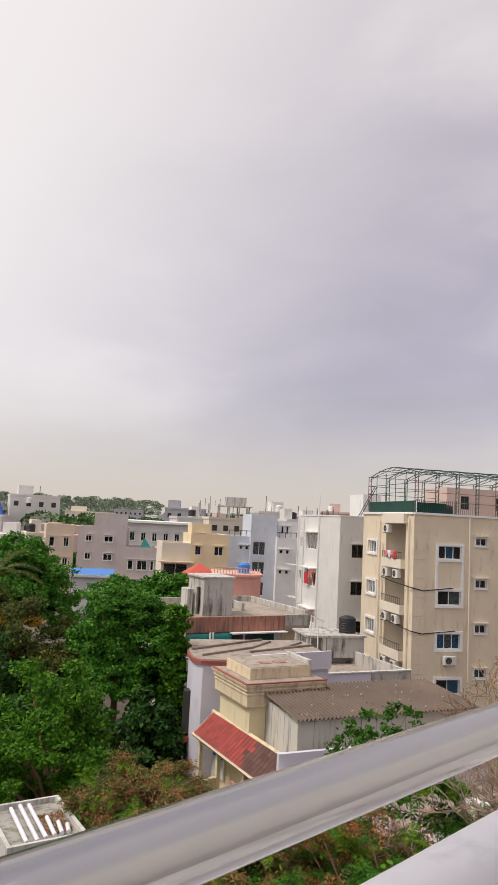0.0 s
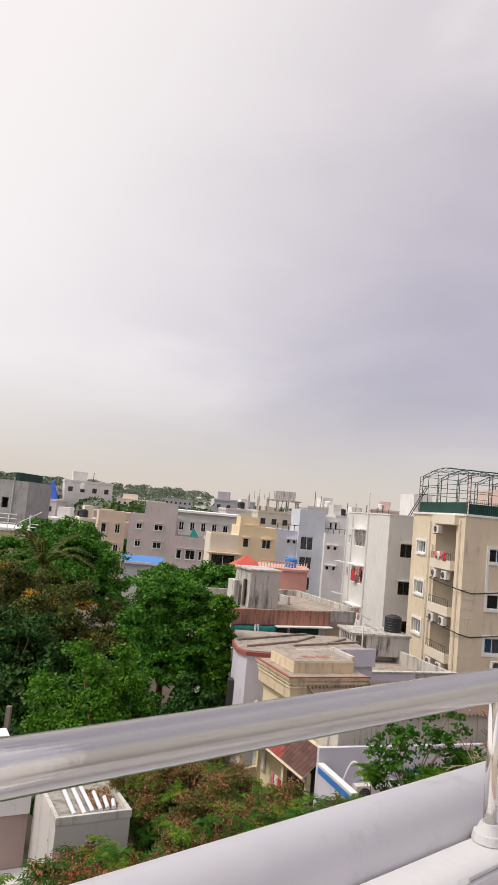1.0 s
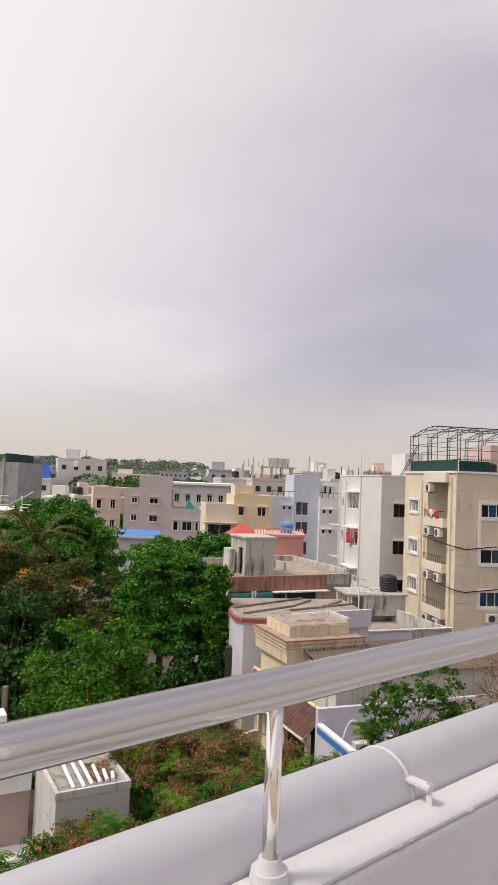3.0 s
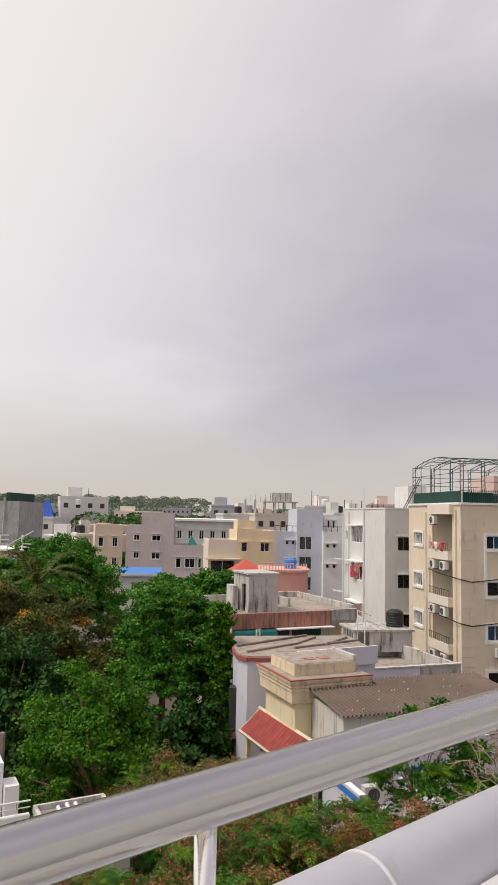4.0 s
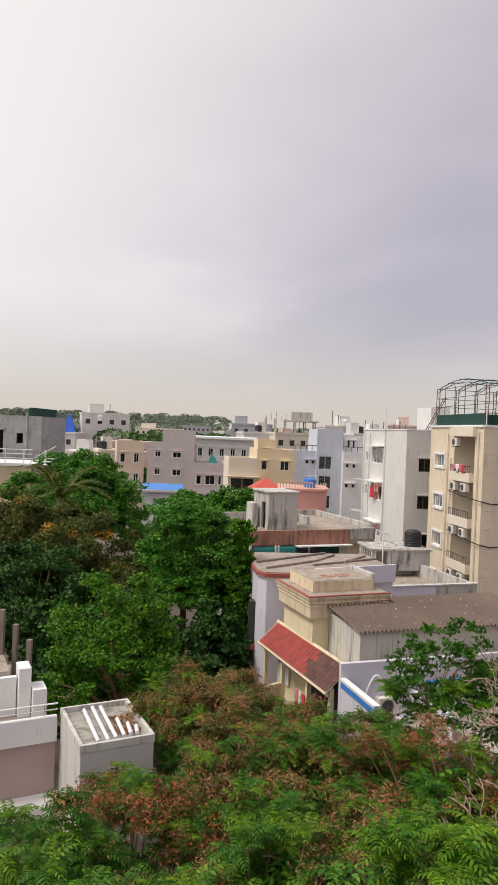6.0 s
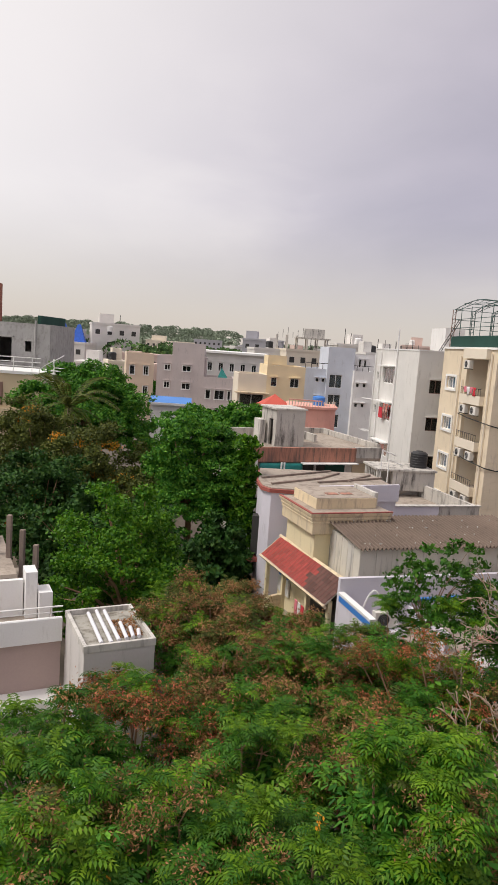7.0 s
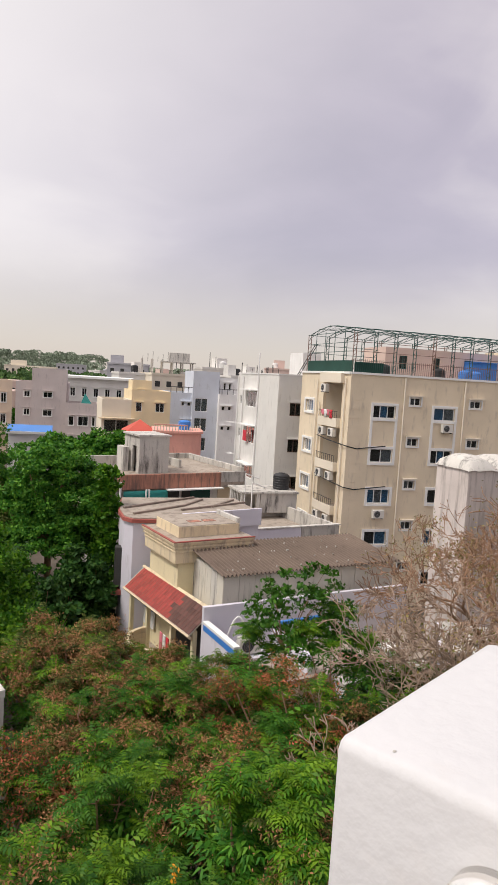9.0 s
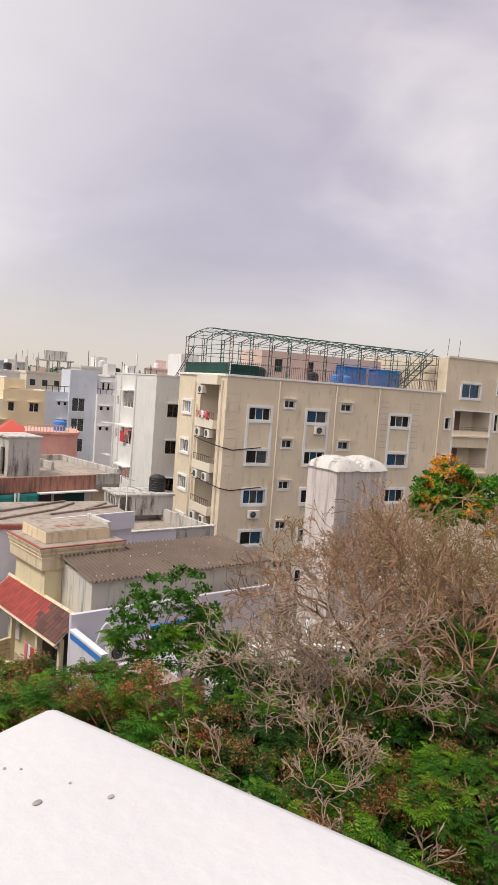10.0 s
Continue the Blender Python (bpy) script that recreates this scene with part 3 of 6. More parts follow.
def bare_tree(name, label, x, y, ground, height, seed, levels=4, lean=(0.1, 0, 1), spread=0.75, trunk_r=0.16, bark=None, leaf=None, leaves=0, length=2.4, lift=0.05, split=3, group="bare trees", limbs=5, wander=0.2):
    """A leafless crown of forking limbs and twigs, with a thin veil of leaves at the tips if it has one."""
    rng = np.random.default_rng(seed)
    e = thing(name, label, "tree", x, y, ground, 0, group)
    pieces = branches(rng, (0, 0, 0), lean, height * 0.45, trunk_r, 0, steps=5, wander=0.06)
    tip = pieces[-1]
    for k in range(limbs):
        a = 2 * math.pi * k / limbs + rng.uniform(-0.4, 0.4)
        branches(rng, tip[1], (math.cos(a) * spread, math.sin(a) * spread, rng.uniform(0.45, 0.95)), length * rng.uniform(0.75, 1.2), trunk_r * 0.55, levels, split, 0.62, wander, lift, 5, 0.66, pieces)
    v, f = limb_mesh(pieces, 5)
    np_mesh("branchwork", v, f, bark or BARK_PALE, e)
    if leaves:
        ends = np.array([p[1] for p in pieces[-int(len(pieces) * 0.6):]])
        ends = ends[ends[:, 2] > np.quantile(ends[:, 2], 0.45)]
        pos = ends[rng.integers(0, len(ends), leaves)] + rng.normal(size=(leaves, 3)) * 0.14
        v, f = leaf_quads(pos, rng.normal(size=(leaves, 3)) * 0.4 + [0, 0, 0.6], 0.075, rng)
        np_mesh("crown", v, f, leaf or LEAF_STRAW, e)
    return e

# ---- ground ----
bm = bmesh.new()
bmesh.ops.create_grid(bm, x_segments=8, y_segments=8, size=2400)
tagged(part("ground", bm, GROUND), "dark earth ground under the trees and houses", "ground", kind="structure")

# ---- the balcony with its rail ----
RX, RY, LEDGE, TURN = -0.062, 0.601, 14.322, 43.16
RAIL_M = pose(RX, RY, 0, 0, 0, TURN)


def at_rail(ob):
    ob.matrix_basis = RAIL_M
    return ob


bm = bmesh.new()
bx(bm, -7, 0.893, -0.042, 0.021, 12.6, LEDGE, 0.006)
p_wall = at_rail(part("parapet", bm, PARAPET_GREY))
tagged(p_wall, "lilac-grey plastered parapet wall under the handrail", "parapet", kind="structure")
bm = bmesh.new()
bx(bm, -7, 0.893, -0.038, 0.018, LEDGE + 0.001, LEDGE + 0.007, 0.003)
tagged(at_rail(part("parapet_ledge", bm, BALCONY_WHITE)), "white painted ledge on top of the parapet", "ledge", kind="structure")
bm = bmesh.new()
bx(bm, 0.895, 1.251, -1.6, 0.156, 12.6, 14.605, 0.012)
bmesh.ops.subdivide_edges(bm, edges=[e for e in bm.edges if e.calc_length() > 0.2], cuts=6, use_grid_fill=True)
for v in bm.verts:
    v.co += Vector((noise.noise(v.co * 3), noise.noise(v.co * 3 + Vector((9, 0, 0))), noise.noise(v.co * 4 + Vector((0, 9, 0))))) * 0.0014
corner = smooth(at_rail(part("corner_pillar", bm, BALCONY_WHITE)))
tagged(corner, "thick white painted masonry corner pillar with softly rounded edges", "pillar", kind="structure")
bm = bmesh.new()
bx(bm, -7, 0.894, -5, -0.043, 13.2, 13.35)
tagged(at_rail(part("floor", bm, TERRACE)), "brown screed terrace floor behind the parapet", "floor", kind="structure")
bm = bmesh.new()
bx(bm, -7, 1.26, -5, 0.021, 0, 12.59)
tagged(at_rail(part("wall_own_house", bm, WHITE_SIDE)), "off-white outer wall of the house below the terrace", "wall", kind="structure")
bm = bmesh.new()
bx(bm, -7, 1.26, -5.25, -5.01, 13.2, 16.3)
tagged(at_rail(part("wall_back", bm, WHITE_SIDE)), "plain off-white wall at the back of the terrace", "wall", kind="structure")

rail = thing("handrail", "brushed stainless steel handrail on thin posts above the parapet", "handrail", RX, RY, LEDGE + 0.008, TURN)
RAIL_H = 14.521 - LEDGE - 0.008
bm = bmesh.new()
tube(bm, (-7, 0, RAIL_H), (0.895, 0, RAIL_H), 0.0203, sides=40)
smooth(part("top_tube", bm, STEEL, rail))
for sx in (0.0, -0.74, -1.48, -2.22, -2.96, -3.7):
    bm = bmesh.new()
    tube(bm, (sx, 0, 0.012), (sx, 0, RAIL_H - 0.018), 0.0086, sides=24)
    post = smooth(part("post", bm, STEEL, rail))
    bm = bmesh.new()
    tube(bm, (sx, 0, 0), (sx, 0, 0.010), 0.021, 0.019, sides=28)
    tube(bm, (sx, 0, 0.010), (sx, 0, 0.022), 0.016, 0.011, sides=28)
    part("base_cap", bm, BALCONY_WHITE, post, "paint-splashed round base cap")
bm = bmesh.new()
tube(bm, (0.868, 0, RAIL_H), (0.894, 0, RAIL_H), 0.038, 0.038, sides=36)
tube(bm, (0.857, 0, RAIL_H), (0.868, 0, RAIL_H), 0.028, 0.035, sides=36)
smooth(part("wall_flange", bm, STEEL, rail, "round steel flange against the pillar"))

PIPE_Z = 14.325 - LEDGE - 0.008
pipe = thing("drain_pipe", "thick white painted plastic pipe lying along the parapet", "pipe", RX, RY, LEDGE + 0.008, TURN)
bm = bmesh.new()
tube(bm, (-7, 0.0735, PIPE_Z), (0.891, 0.0735, PIPE_Z), 0.052, sides=40)
smooth(part("tube", bm, PVC, pipe))
for sx in (0.275, -1.3, -2.9):
    bm = bmesh.new()
    tube(bm, (sx - 0.004, 0.0735, PIPE_Z), (sx + 0.004, 0.0735, PIPE_Z), 0.0528, sides=36)
    clamp = smooth(part("clamp", bm, BALCONY_WHITE, pipe, "painted saddle clamp"))
    part("lug", box(sx - 0.008, sx + 0.008, -0.006, 0.036, 0.018, 0.024, 0.002), BALCONY_WHITE, clamp)
    bm = bmesh.new()
    tube(bm, (sx, -0.002, -0.001), (sx, -0.002, 0.026), 0.0042, sides=6)
    part("screw", bm, STEEL, clamp)

# small pits in the paint on top of the pillar
for s_, n_, r_ in ((1.101, 0.014, 0.0042), (1.152, -0.035, 0.0032), (1.144, 0.014, 0.0014), (1.120, 0.086, 0.0016), (1.130, 0.072, 0.0014), (0.912, 0.105, 0.0018)):
    bm = bmesh.new()
    made = bmesh.ops.create_icosphere(bm, subdivisions=2, radius=r_)
    bmesh.ops.transform(bm, matrix=Matrix.Translation((s_, n_, 14.6055)) @ Matrix.Diagonal((1.3, 0.9, 0.25, 1)), verts=made["verts"])
    pit = at_rail(part("paint_pit", bm, CONCRETE))
    tagged(pit, "small grey pit in the white paint of the pillar", "blemish", "pits on the pillar")

# flakes of plaster and paint along the ledge
rng = np.random.default_rng(4)
bm = bmesh.new()
for k in range(70):
    sx = rng.uniform(-3, 0.8)
    r = rng.uniform(0.003, 0.010)
    made = bmesh.ops.create_icosphere(bm, subdivisions=1, radius=r)
    bmesh.ops.transform(bm, matrix=Matrix.Translation((sx, -0.036 + abs(rng.normal()) * 0.006, LEDGE + 0.004)) @ Matrix.Diagonal((rng.uniform(1, 3), 1, 0.45, 1)), verts=made["verts"])
crumbs = at_rail(part("paint_crumbs", bm, BALCONY_WHITE))
tagged(crumbs, "dried lumps of paint and plaster along the ledge", "debris", kind="stuff")

# ---- cream apartment block ----
A_S, B_S, C_S = (1.75, 3.4), (6.3, 7.95), (13.6, 15.45)
ROWS = [(12.88, 13.72), (9.95, 10.85), (7.2, 8.15), (4.4, 5.3), (1.5, 2.4)]
SM = [(4.42, 5.25), (9.08, 10.0)]
SROWS = [(13.82, 14.32), (11.08, 11.62), (8.2, 8.75), (5.4, 5.95), (2.6, 3.1)]
LEFTW = (5.75, 7.3)
bal_rows = [(12.2, 15.0, 12.7), (9.25, 12.05, 9.75), (6.3, 9.1, 6.8), (3.4, 6.15, 3.9)]
front_holes = holes_of([A_S, B_S, C_S], ROWS) + holes_of(SM, SROWS)
left_holes = holes_of([LEFTW], ROWS) + [(1.15, 4.2, lo, hi) for lo, hi, _ in bal_rows]
cream, cf = shell("apartment_block", "cream apartment block with white-framed windows and roof cage", 11.16, 44.13, 12, 18.75, 8.35, 15.66, CREAM, front_holes, left_holes, parapet=0.25)
F, L = cf["front"], cf["left"]
panes_mix = [[GLASS_DARK, GLASS_BLUE], [GLASS_BLUE, GLASS], [GLASS_DARK, GLASS]]
for ci, (a, b) in enumerate((A_S, B_S, C_S)):
    for ri, (c, d) in enumerate(ROWS):
        window(cream, F, a, b, c, d, panes_mix[(ci + ri * 2) % 3], TRIM, 1 if (ci + ri) % 2 else 2, 0.17)
    for s in (a - 0.17, b):
        part("pilaster", F.box(s, s + 0.17, 0.002, 0.06, ROWS[1][1] + 0.17, ROWS[0][0] - 0.17), TRIM, cream, "white strip joining the two upper windows")
for ci, (a, b) in enumerate(SM):
    for ri, (c, d) in enumerate(SROWS):
        window(cream, F, a, b, c, d, [GLASS, GLASS_DARK], TRIM, 1, 0.09)
        part("sunshade", F.box(a - 0.12, b + 0.12, 0.002, 0.22, d + 0.10, d + 0.17), CREAM_TRIM, cream)
for c, d in ROWS:
    window(cream, L, *LEFTW, c, d, [GLASS_BLUE, GLASS], TRIM, 1, 0.16)
# recessed balconies on the narrow side
for lo, hi, top in bal_rows:
    bm = bmesh.new()
    L.add(bm, 1.15, 4.2, -1.5, 0.32, lo - 0.12, lo)
    L.add(bm, 1.15, 4.2, 0.24, 0.32, lo, top - 0.02)
    L.add(bm, 1.15, 1.25, 0.0, 0.24, lo, top - 0.02)
    L.add(bm, 4.1, 4.2, 0.0, 0.24, lo, top - 0.02)
    balcony = part("balcony", bm, CREAM_TRIM, cream)
    bm = bmesh.new()
    L.add(bm, 1.15, 4.2, -1.6, -1.5, lo, hi)
    L.add(bm, 1.05, 1.15, -1.6, -0.23, lo, hi)
    L.add(bm, 4.2, 4.3, -1.6, -0.23, lo, hi)
    part("back_wall", bm, CREAM_TRIM, balcony)
    part("balcony_door", L.box(1.5, 2.3, -1.52, -1.46, lo, lo + 2.1), IRON_BROWN, balcony, "dark glazed door")
    for k in range(10):
        s = 1.2 + k * 0.325
        bm = bmesh.new()
        tube(bm, L.m @ Vector((s, -0.28, top - 0.02)), L.m @ Vector((s, -0.28, top + 0.42)), 0.013, sides=5)
        part("baluster", bm, IRON_DARK, balcony)
    bm = bmesh.new()
    tube(bm, L.m @ Vector((1.15, -0.28, top + 0.43)), L.m @ Vector((4.2, -0.28, top + 0.43)), 0.02, sides=6)
    part("rail", bm, IRON_DARK, balcony)
part("fascia", L.box(0.9, 4.35, 0.002, 0.30, 15.05, 15.70), CREAM_TRIM, cream)
bm = bmesh.new()
F.add(bm, -0.02, 18.8, -0.30, 0.10, 15.66, 15.80)
L.add(bm, 0.0, 8.35, -0.28, 0.10, 15.66, 15.80)
part("coping", bm, TRIM, cream)
# coursed corner strip
for k in range(26):
    bm = F.box(0.0, 0.85, 0.002, 0.028, 0.3 + k * 0.595, 0.3 + k * 0.595 + 0.57)
    part("corner_panel", bm, CREAM, cream)
for s in (3.95, 8.6, 12.4, 18.3):
    bm = bmesh.new()
    tube(bm, F.m @ Vector((s, -0.08, 0.2)), F.m @ Vector((s, -0.08, 15.6)), 0.055)
    part("downpipe", bm, CREAM_TRIM, cream)
for s, top in ((5.1, 15.2), (0.55, 15.4), (4.55, 13.6)):
    bm = bmesh.new()
    tube(bm, L.m @ Vector((s, -0.10, 3.2)), L.m @ Vector((s, -0.10, top)), 0.05)
    part("downpipe", bm, CREAM_TRIM, cream)
# grooved bands beside the far windows
for sgn, s in ((-1, 13.4), (1, 15.65)):
    for k in range(9):
        z0 = 11.3 + k * 0.42
        part("groove", F.box(min(s, s + sgn * 0.7), max(s, s + sgn * 0.7), 0.002, 0.02, z0, z0 + 0.05), GREY_WALL, cream)

cr = pose(11.16, 44.13, 0, 0, 0, 12)


def on_cream(s, d, z):
    return cr @ Vector((s, -d, z))


def on_cream_left(s, d, z):
    return cr @ Vector((-d, s, z))


for s, z in ((2.55, 6.25), (7.3, 12.1)):
    p = on_cream(s, 0.02, z)
    ac_unit(p.x, p.y, p.z, 12)
for lo, hi, top in bal_rows:
    for s in (1.9, 3.5):
        if lo > 11 and s < 3:
            continue
        p = on_cream_left(s, 0.05, hi - 0.62)
        ac_unit(p.x, p.y, p.z, 12 - 90, "ivory outdoor air conditioner unit hung above a balcony")
for z0, s1 in ((10.95, 2.2), (8.25, 2.4)):
    pts = [on_cream_left(4.5, 0.16, z0 + 0.35), on_cream_left(2.4, 0.42, z0 + 0.25), on_cream(-0.12, 0.14, z0 + 0.05), on_cream(0.7, 0.08, z0 - 0.12), on_cream(1.4, 0.08, z0 - 0.05), on_cream(s1 + 0.6, 0.08, z0 + 0.1)]
    pipe_run("cable", pts, 0.035, CABLE, "black cable bundle slung along the cream wall", "cable", sides=6)
# washing on the top balcony
p = on_cream_left(2.6, 0.30, 12.75)
wash = thing("washing", "pink and white clothes hung over the balcony rail", "laundry", p.x, p.y, p.z, 12 - 90)
rng = np.random.default_rng(8)
for k, m_ in enumerate((CLOTH_PINK, CLOTH_WHITE, CLOTH_PINK, CLOTH_RED)):
    vs, fs = [], []
    for i in range(6):
        for j in range(5):
            vs.append((-0.9 + k * 0.45 + i * 0.075, -0.06 - 0.05 * math.sin(i * 1.9 + k + j), 0.45 - j * (0.10 + 0.04 * (k % 2))))
    for i in range(5):
        for j in range(4):
            fs.append((i * 5 + j, i * 5 + j + 1, (i + 1) * 5 + j + 1, (i + 1) * 5 + j))
    g = raw("garment", vs, fs, m_, wash, smooth=True)
    g.modifiers.new("thick", "SOLIDIFY").thickness = 0.012

# roof cage of iron frames
cage = thing("roof_cage", "green-netted iron frame cage over the cream block's roof terrace", "cage", 11.16, 44.13, 15.80, 12)
CW, CD, CH, CA = 17.95, 7.9, 2.65, 3.15
bays = 12
for k in range(bays + 1):
    x = 0.25 + k * (CW - 0.3) / bays
    m_ = IRON_GREEN if k % 4 else IRON_BROWN
    for y in (0.25, CD):
        bm = bmesh.new()
        tube(bm, (x - 0.11, y, 0), (x - 0.11, y, CH), 0.03, sides=5)
        tube(bm, (x + 0.11, y, 0), (x + 0.11, y, CH), 0.03, sides=5)
        for q in range(8):
            tube(bm, (x - 0.11, y, 0.15 + q * 0.3), (x + 0.11, y, 0.30 + q * 0.3), 0.016, sides=4)
        part("post", bm, m_, cage)
    bm = bmesh.new()
    last = None
    for j in range(9):
        yy = 0.25 + (CD - 0.25) * j / 8
        zz = CH + (CA - CH) * math.sin(math.pi * j / 8)
        if last:
            tube(bm, last, (x, yy, zz), 0.03, sides=5)
            tube(bm, (last[0], last[1], last[2] - 0.22), (x, yy, zz - 0.22), 0.02, sides=4)
            tube(bm, last, (x, yy, zz - 0.22), 0.015, sides=4)
        last = (x, yy, zz)
    part("arch", bm, IRON_GREEN, cage)
for y in (0.25, CD):
    for z in (0.75, 1.35, 1.95, CH):
        bm = bmesh.new()
        tube(bm, (0.1, y, z), (CW, y, z), 0.02, sides=5)
        part("bar", bm, IRON_BROWN if z < 2 and y < 1 else IRON_GREEN, cage)
for x in (0.25, CW):
    for z in (0.75, 1.35, 1.95, CH):
        bm = bmesh.new()
        tube(bm, (x, 0.25, z), (x, CD, z), 0.02, sides=5)
        part("bar", bm, IRON_GREEN, cage)
    for k in range(1, 5):
        bm = bmesh.new()
        tube(bm, (x, 0.25 + k * 1.6, 0), (x, 0.25 + k * 1.6, CH + 0.1), 0.025, sides=5)
        part("upright", bm, IRON_GREEN, cage)
for j in (2, 4, 6):
    yy = 0.25 + (CD - 0.25) * j / 8
    bm = bmesh.new()
    zz = CH + (CA - CH) * math.sin(math.pi * j / 8)
    tube(bm, (0.1, yy, zz), (CW, yy, zz), 0.022, sides=5)
    part("purlin", bm, IRON_GREEN, cage)
for k in range(120):
    x = 0.2 + k * (CW - 0.3) / 119
    if 40 < k < 44:
        continue
    part("baluster", box(x - 0.010, x + 0.010, 0.02, 0.04, -0.0, 0.85), IRON_BROWN if k > 30 else IRON_GREEN, cage)
net = bmesh.new()
bx(net, 0.12, 0.14, 0.1, 7.7, 0, 0.72)
part("shade_net", net, GREEN_NET, cage, "green shade net tied along the railing")
net = bmesh.new()
bx(net, 0.2, 2.3, 0.06, 0.08, 0, 0.66)
part("shade_net", net, GREEN_NET, cage)

# things on that roof, seen through the cage
pent, pf = shell("stair_house", "peach rooftop room with small windows behind the cage", 15.6, 51.8, 12, 11.5, 3.6, 2.5, HAZE_PEACH, holes_of([(1.2, 1.9), (4.2, 4.8), (7.0, 7.7)], [(0.9, 1.9)]), z=15.5, parapet=0.2)
for a, b in ((1.2, 1.9), (4.2, 4.8), (7.0, 7.7)):
    window(pent, pf["front"], a, b, 0.9, 1.9, GLASS_DARK, IRON_GREEN)
pent2, pf2 = shell("lift_room", "white rooftop lift room with a flat roof", 10.3, 57.5, 12, 1.6, 3.0, 2.0, WHITE, z=15.4, parapet=0.2)
for s, w_ in ((13.0, 2.2), (16.3, 2.3)):
    p = on_cream(s, -5.5, 15.48)
    t = thing("blue_shed", "small blue painted sheet-metal shed on the roof", "shed", p.x, p.y, p.z, 12)
    part("wall", box(0, w_, 0, 1.8, 0, 1.75, 0.02), BLUE_SHEET, t)
    part("roof", box(-0.1, w_ + 0.1, -0.15, 1.9, 1.754, 1.82), BLUE_SHEET, t)
    for k in range(6):
        part("rib", box(0.1 + k * w_ / 6, 0.16 + k * w_ / 6, -0.025, 0, 0.05, 1.7), BLUE_SHEET, t)
for s, d in ((10.2, -2.5), (11.6, -3.2), (7.9, -2.2), (3.4, -2.0)):
    p = on_cream(s, d, 15.48)
    water_tank(p.x, p.y, p.z, 0.42, 1.0, BLACK if s < 9 else BLUE_SHEET, "small plastic water tank on the roof terrace")
# iron stair at the end of the roof
p = on_cream(15.2, -1.2, 15.48)
st = thing("iron_stair", "dark green iron stair climbing to the upper roof", "stairs", p.x, p.y, p.z, 12)
for y in (0, 0.8):
    bm = bmesh.new()
    tube(bm, (0, y, 0), (3.1, y, 2.75), 0.05, sides=5)
    tube(bm, (0, y, 0.85), (3.1, y, 3.6), 0.03, sides=5)
    for k in range(6):
        tube(bm, (0.2 + k * 0.56, y, 0.18 + k * 0.5), (0.2 + k * 0.56, y, 1.03 + k * 0.5), 0.02, sides=5)
    part("stringer", bm, IRON_GREEN, st)
for k in range(13):
    part("tread", box(0.12 + k * 0.235, 0.36 + k * 0.235, 0.02, 0.78, 0.14 + k * 0.21, 0.17 + k * 0.21), IRON_GREEN, st)

# taller wing at the end
wing_holes = [(1.65, 3.6, 15.45, 16.55), (1.05, 5.0, 12.85, 14.4), (1.05, 5.0, 9.9, 11.5), (0.2, 0.75, 12.9, 13.8), (0.2, 0.75, 10.0, 10.9), (5.5, 6.0, 12.9, 14.3), (5.5, 6.0, 15.9, 17.3), (1.05, 5.0, 7.0, 8.6)]
wp = on_cream(18.77, 0.0, 0)
wing, wf = shell("apartment_wing", "taller cream wing with deep balconies beside the roof cage", wp.x, wp.y, 12, 9, 12, 18.45, CREAM, wing_holes, parapet=0.4)
WF = wf["front"]
window(wing, WF, 1.65, 3.6, 15.45, 16.55, GLASS_BLUE, TRIM, 1, 0.16)
for h in wing_holes[3:7]:
    window(wing, WF, *h, GLASS_DARK, TRIM, 0, 0.08)
for lo, hi in ((12.85, 14.4), (9.9, 11.5), (7.0, 8.6)):
    bm = bmesh.new()
    WF.add(bm, 1.0, 5.05, -2.0, -1.9, lo - 0.6, hi)
    WF.add(bm, 1.0, 5.05, -1.9, 0.25, lo - 0.5, lo - 0.38)
    WF.add(bm, 0.95, 1.05, -1.9, -0.23, lo - 0.6, hi)
    WF.add(bm, 5.0, 5.1, -1.9, -0.23, lo - 0.6, hi)
    b_ = part("balcony", bm, CREAM_TRIM, wing)
    part("balcony_door", WF.box(2.8, 3.6, -1.9, -1.85, lo - 0.38, lo + 1.4), IRON_BROWN, b_)
    bm = bmesh.new()
    for z in (lo + 0.12, lo + 0.28):
        tube(bm, WF.m @ Vector((1.05, 0, z)), WF.m @ Vector((5.0, 0, z)), 0.02, sides=5)
    part("rail", bm, STEEL, b_)
bm = bmesh.new()
WF.add(bm, 1.0, 1.15, 0.002, 0.06, 9.8, 14.5)
WF.add(bm, 5.0, 5.15, 0.002, 0.06, 9.8, 14.5)
WF.add(bm, 1.0, 5.15, 0.062, 0.10, 14.4, 14.52)
part("surround", bm, TRIM, wing)
bm = bmesh.new()
WF.add(bm, -0.02, 9.02, -0.28, 0.1, 18.45, 18.6)
part("coping", bm, CREAM_TRIM, wing)
for s in (1.2, 2.4):
    p = wp + (cr.to_3x3() @ Vector((s, 1.5, 18.2)))
    pipe_run("antenna", [p, p + Vector((0.1, 0, 1.9))], 0.02, IRON_DARK, "thin rooftop antenna rod", "antenna", sides=5)

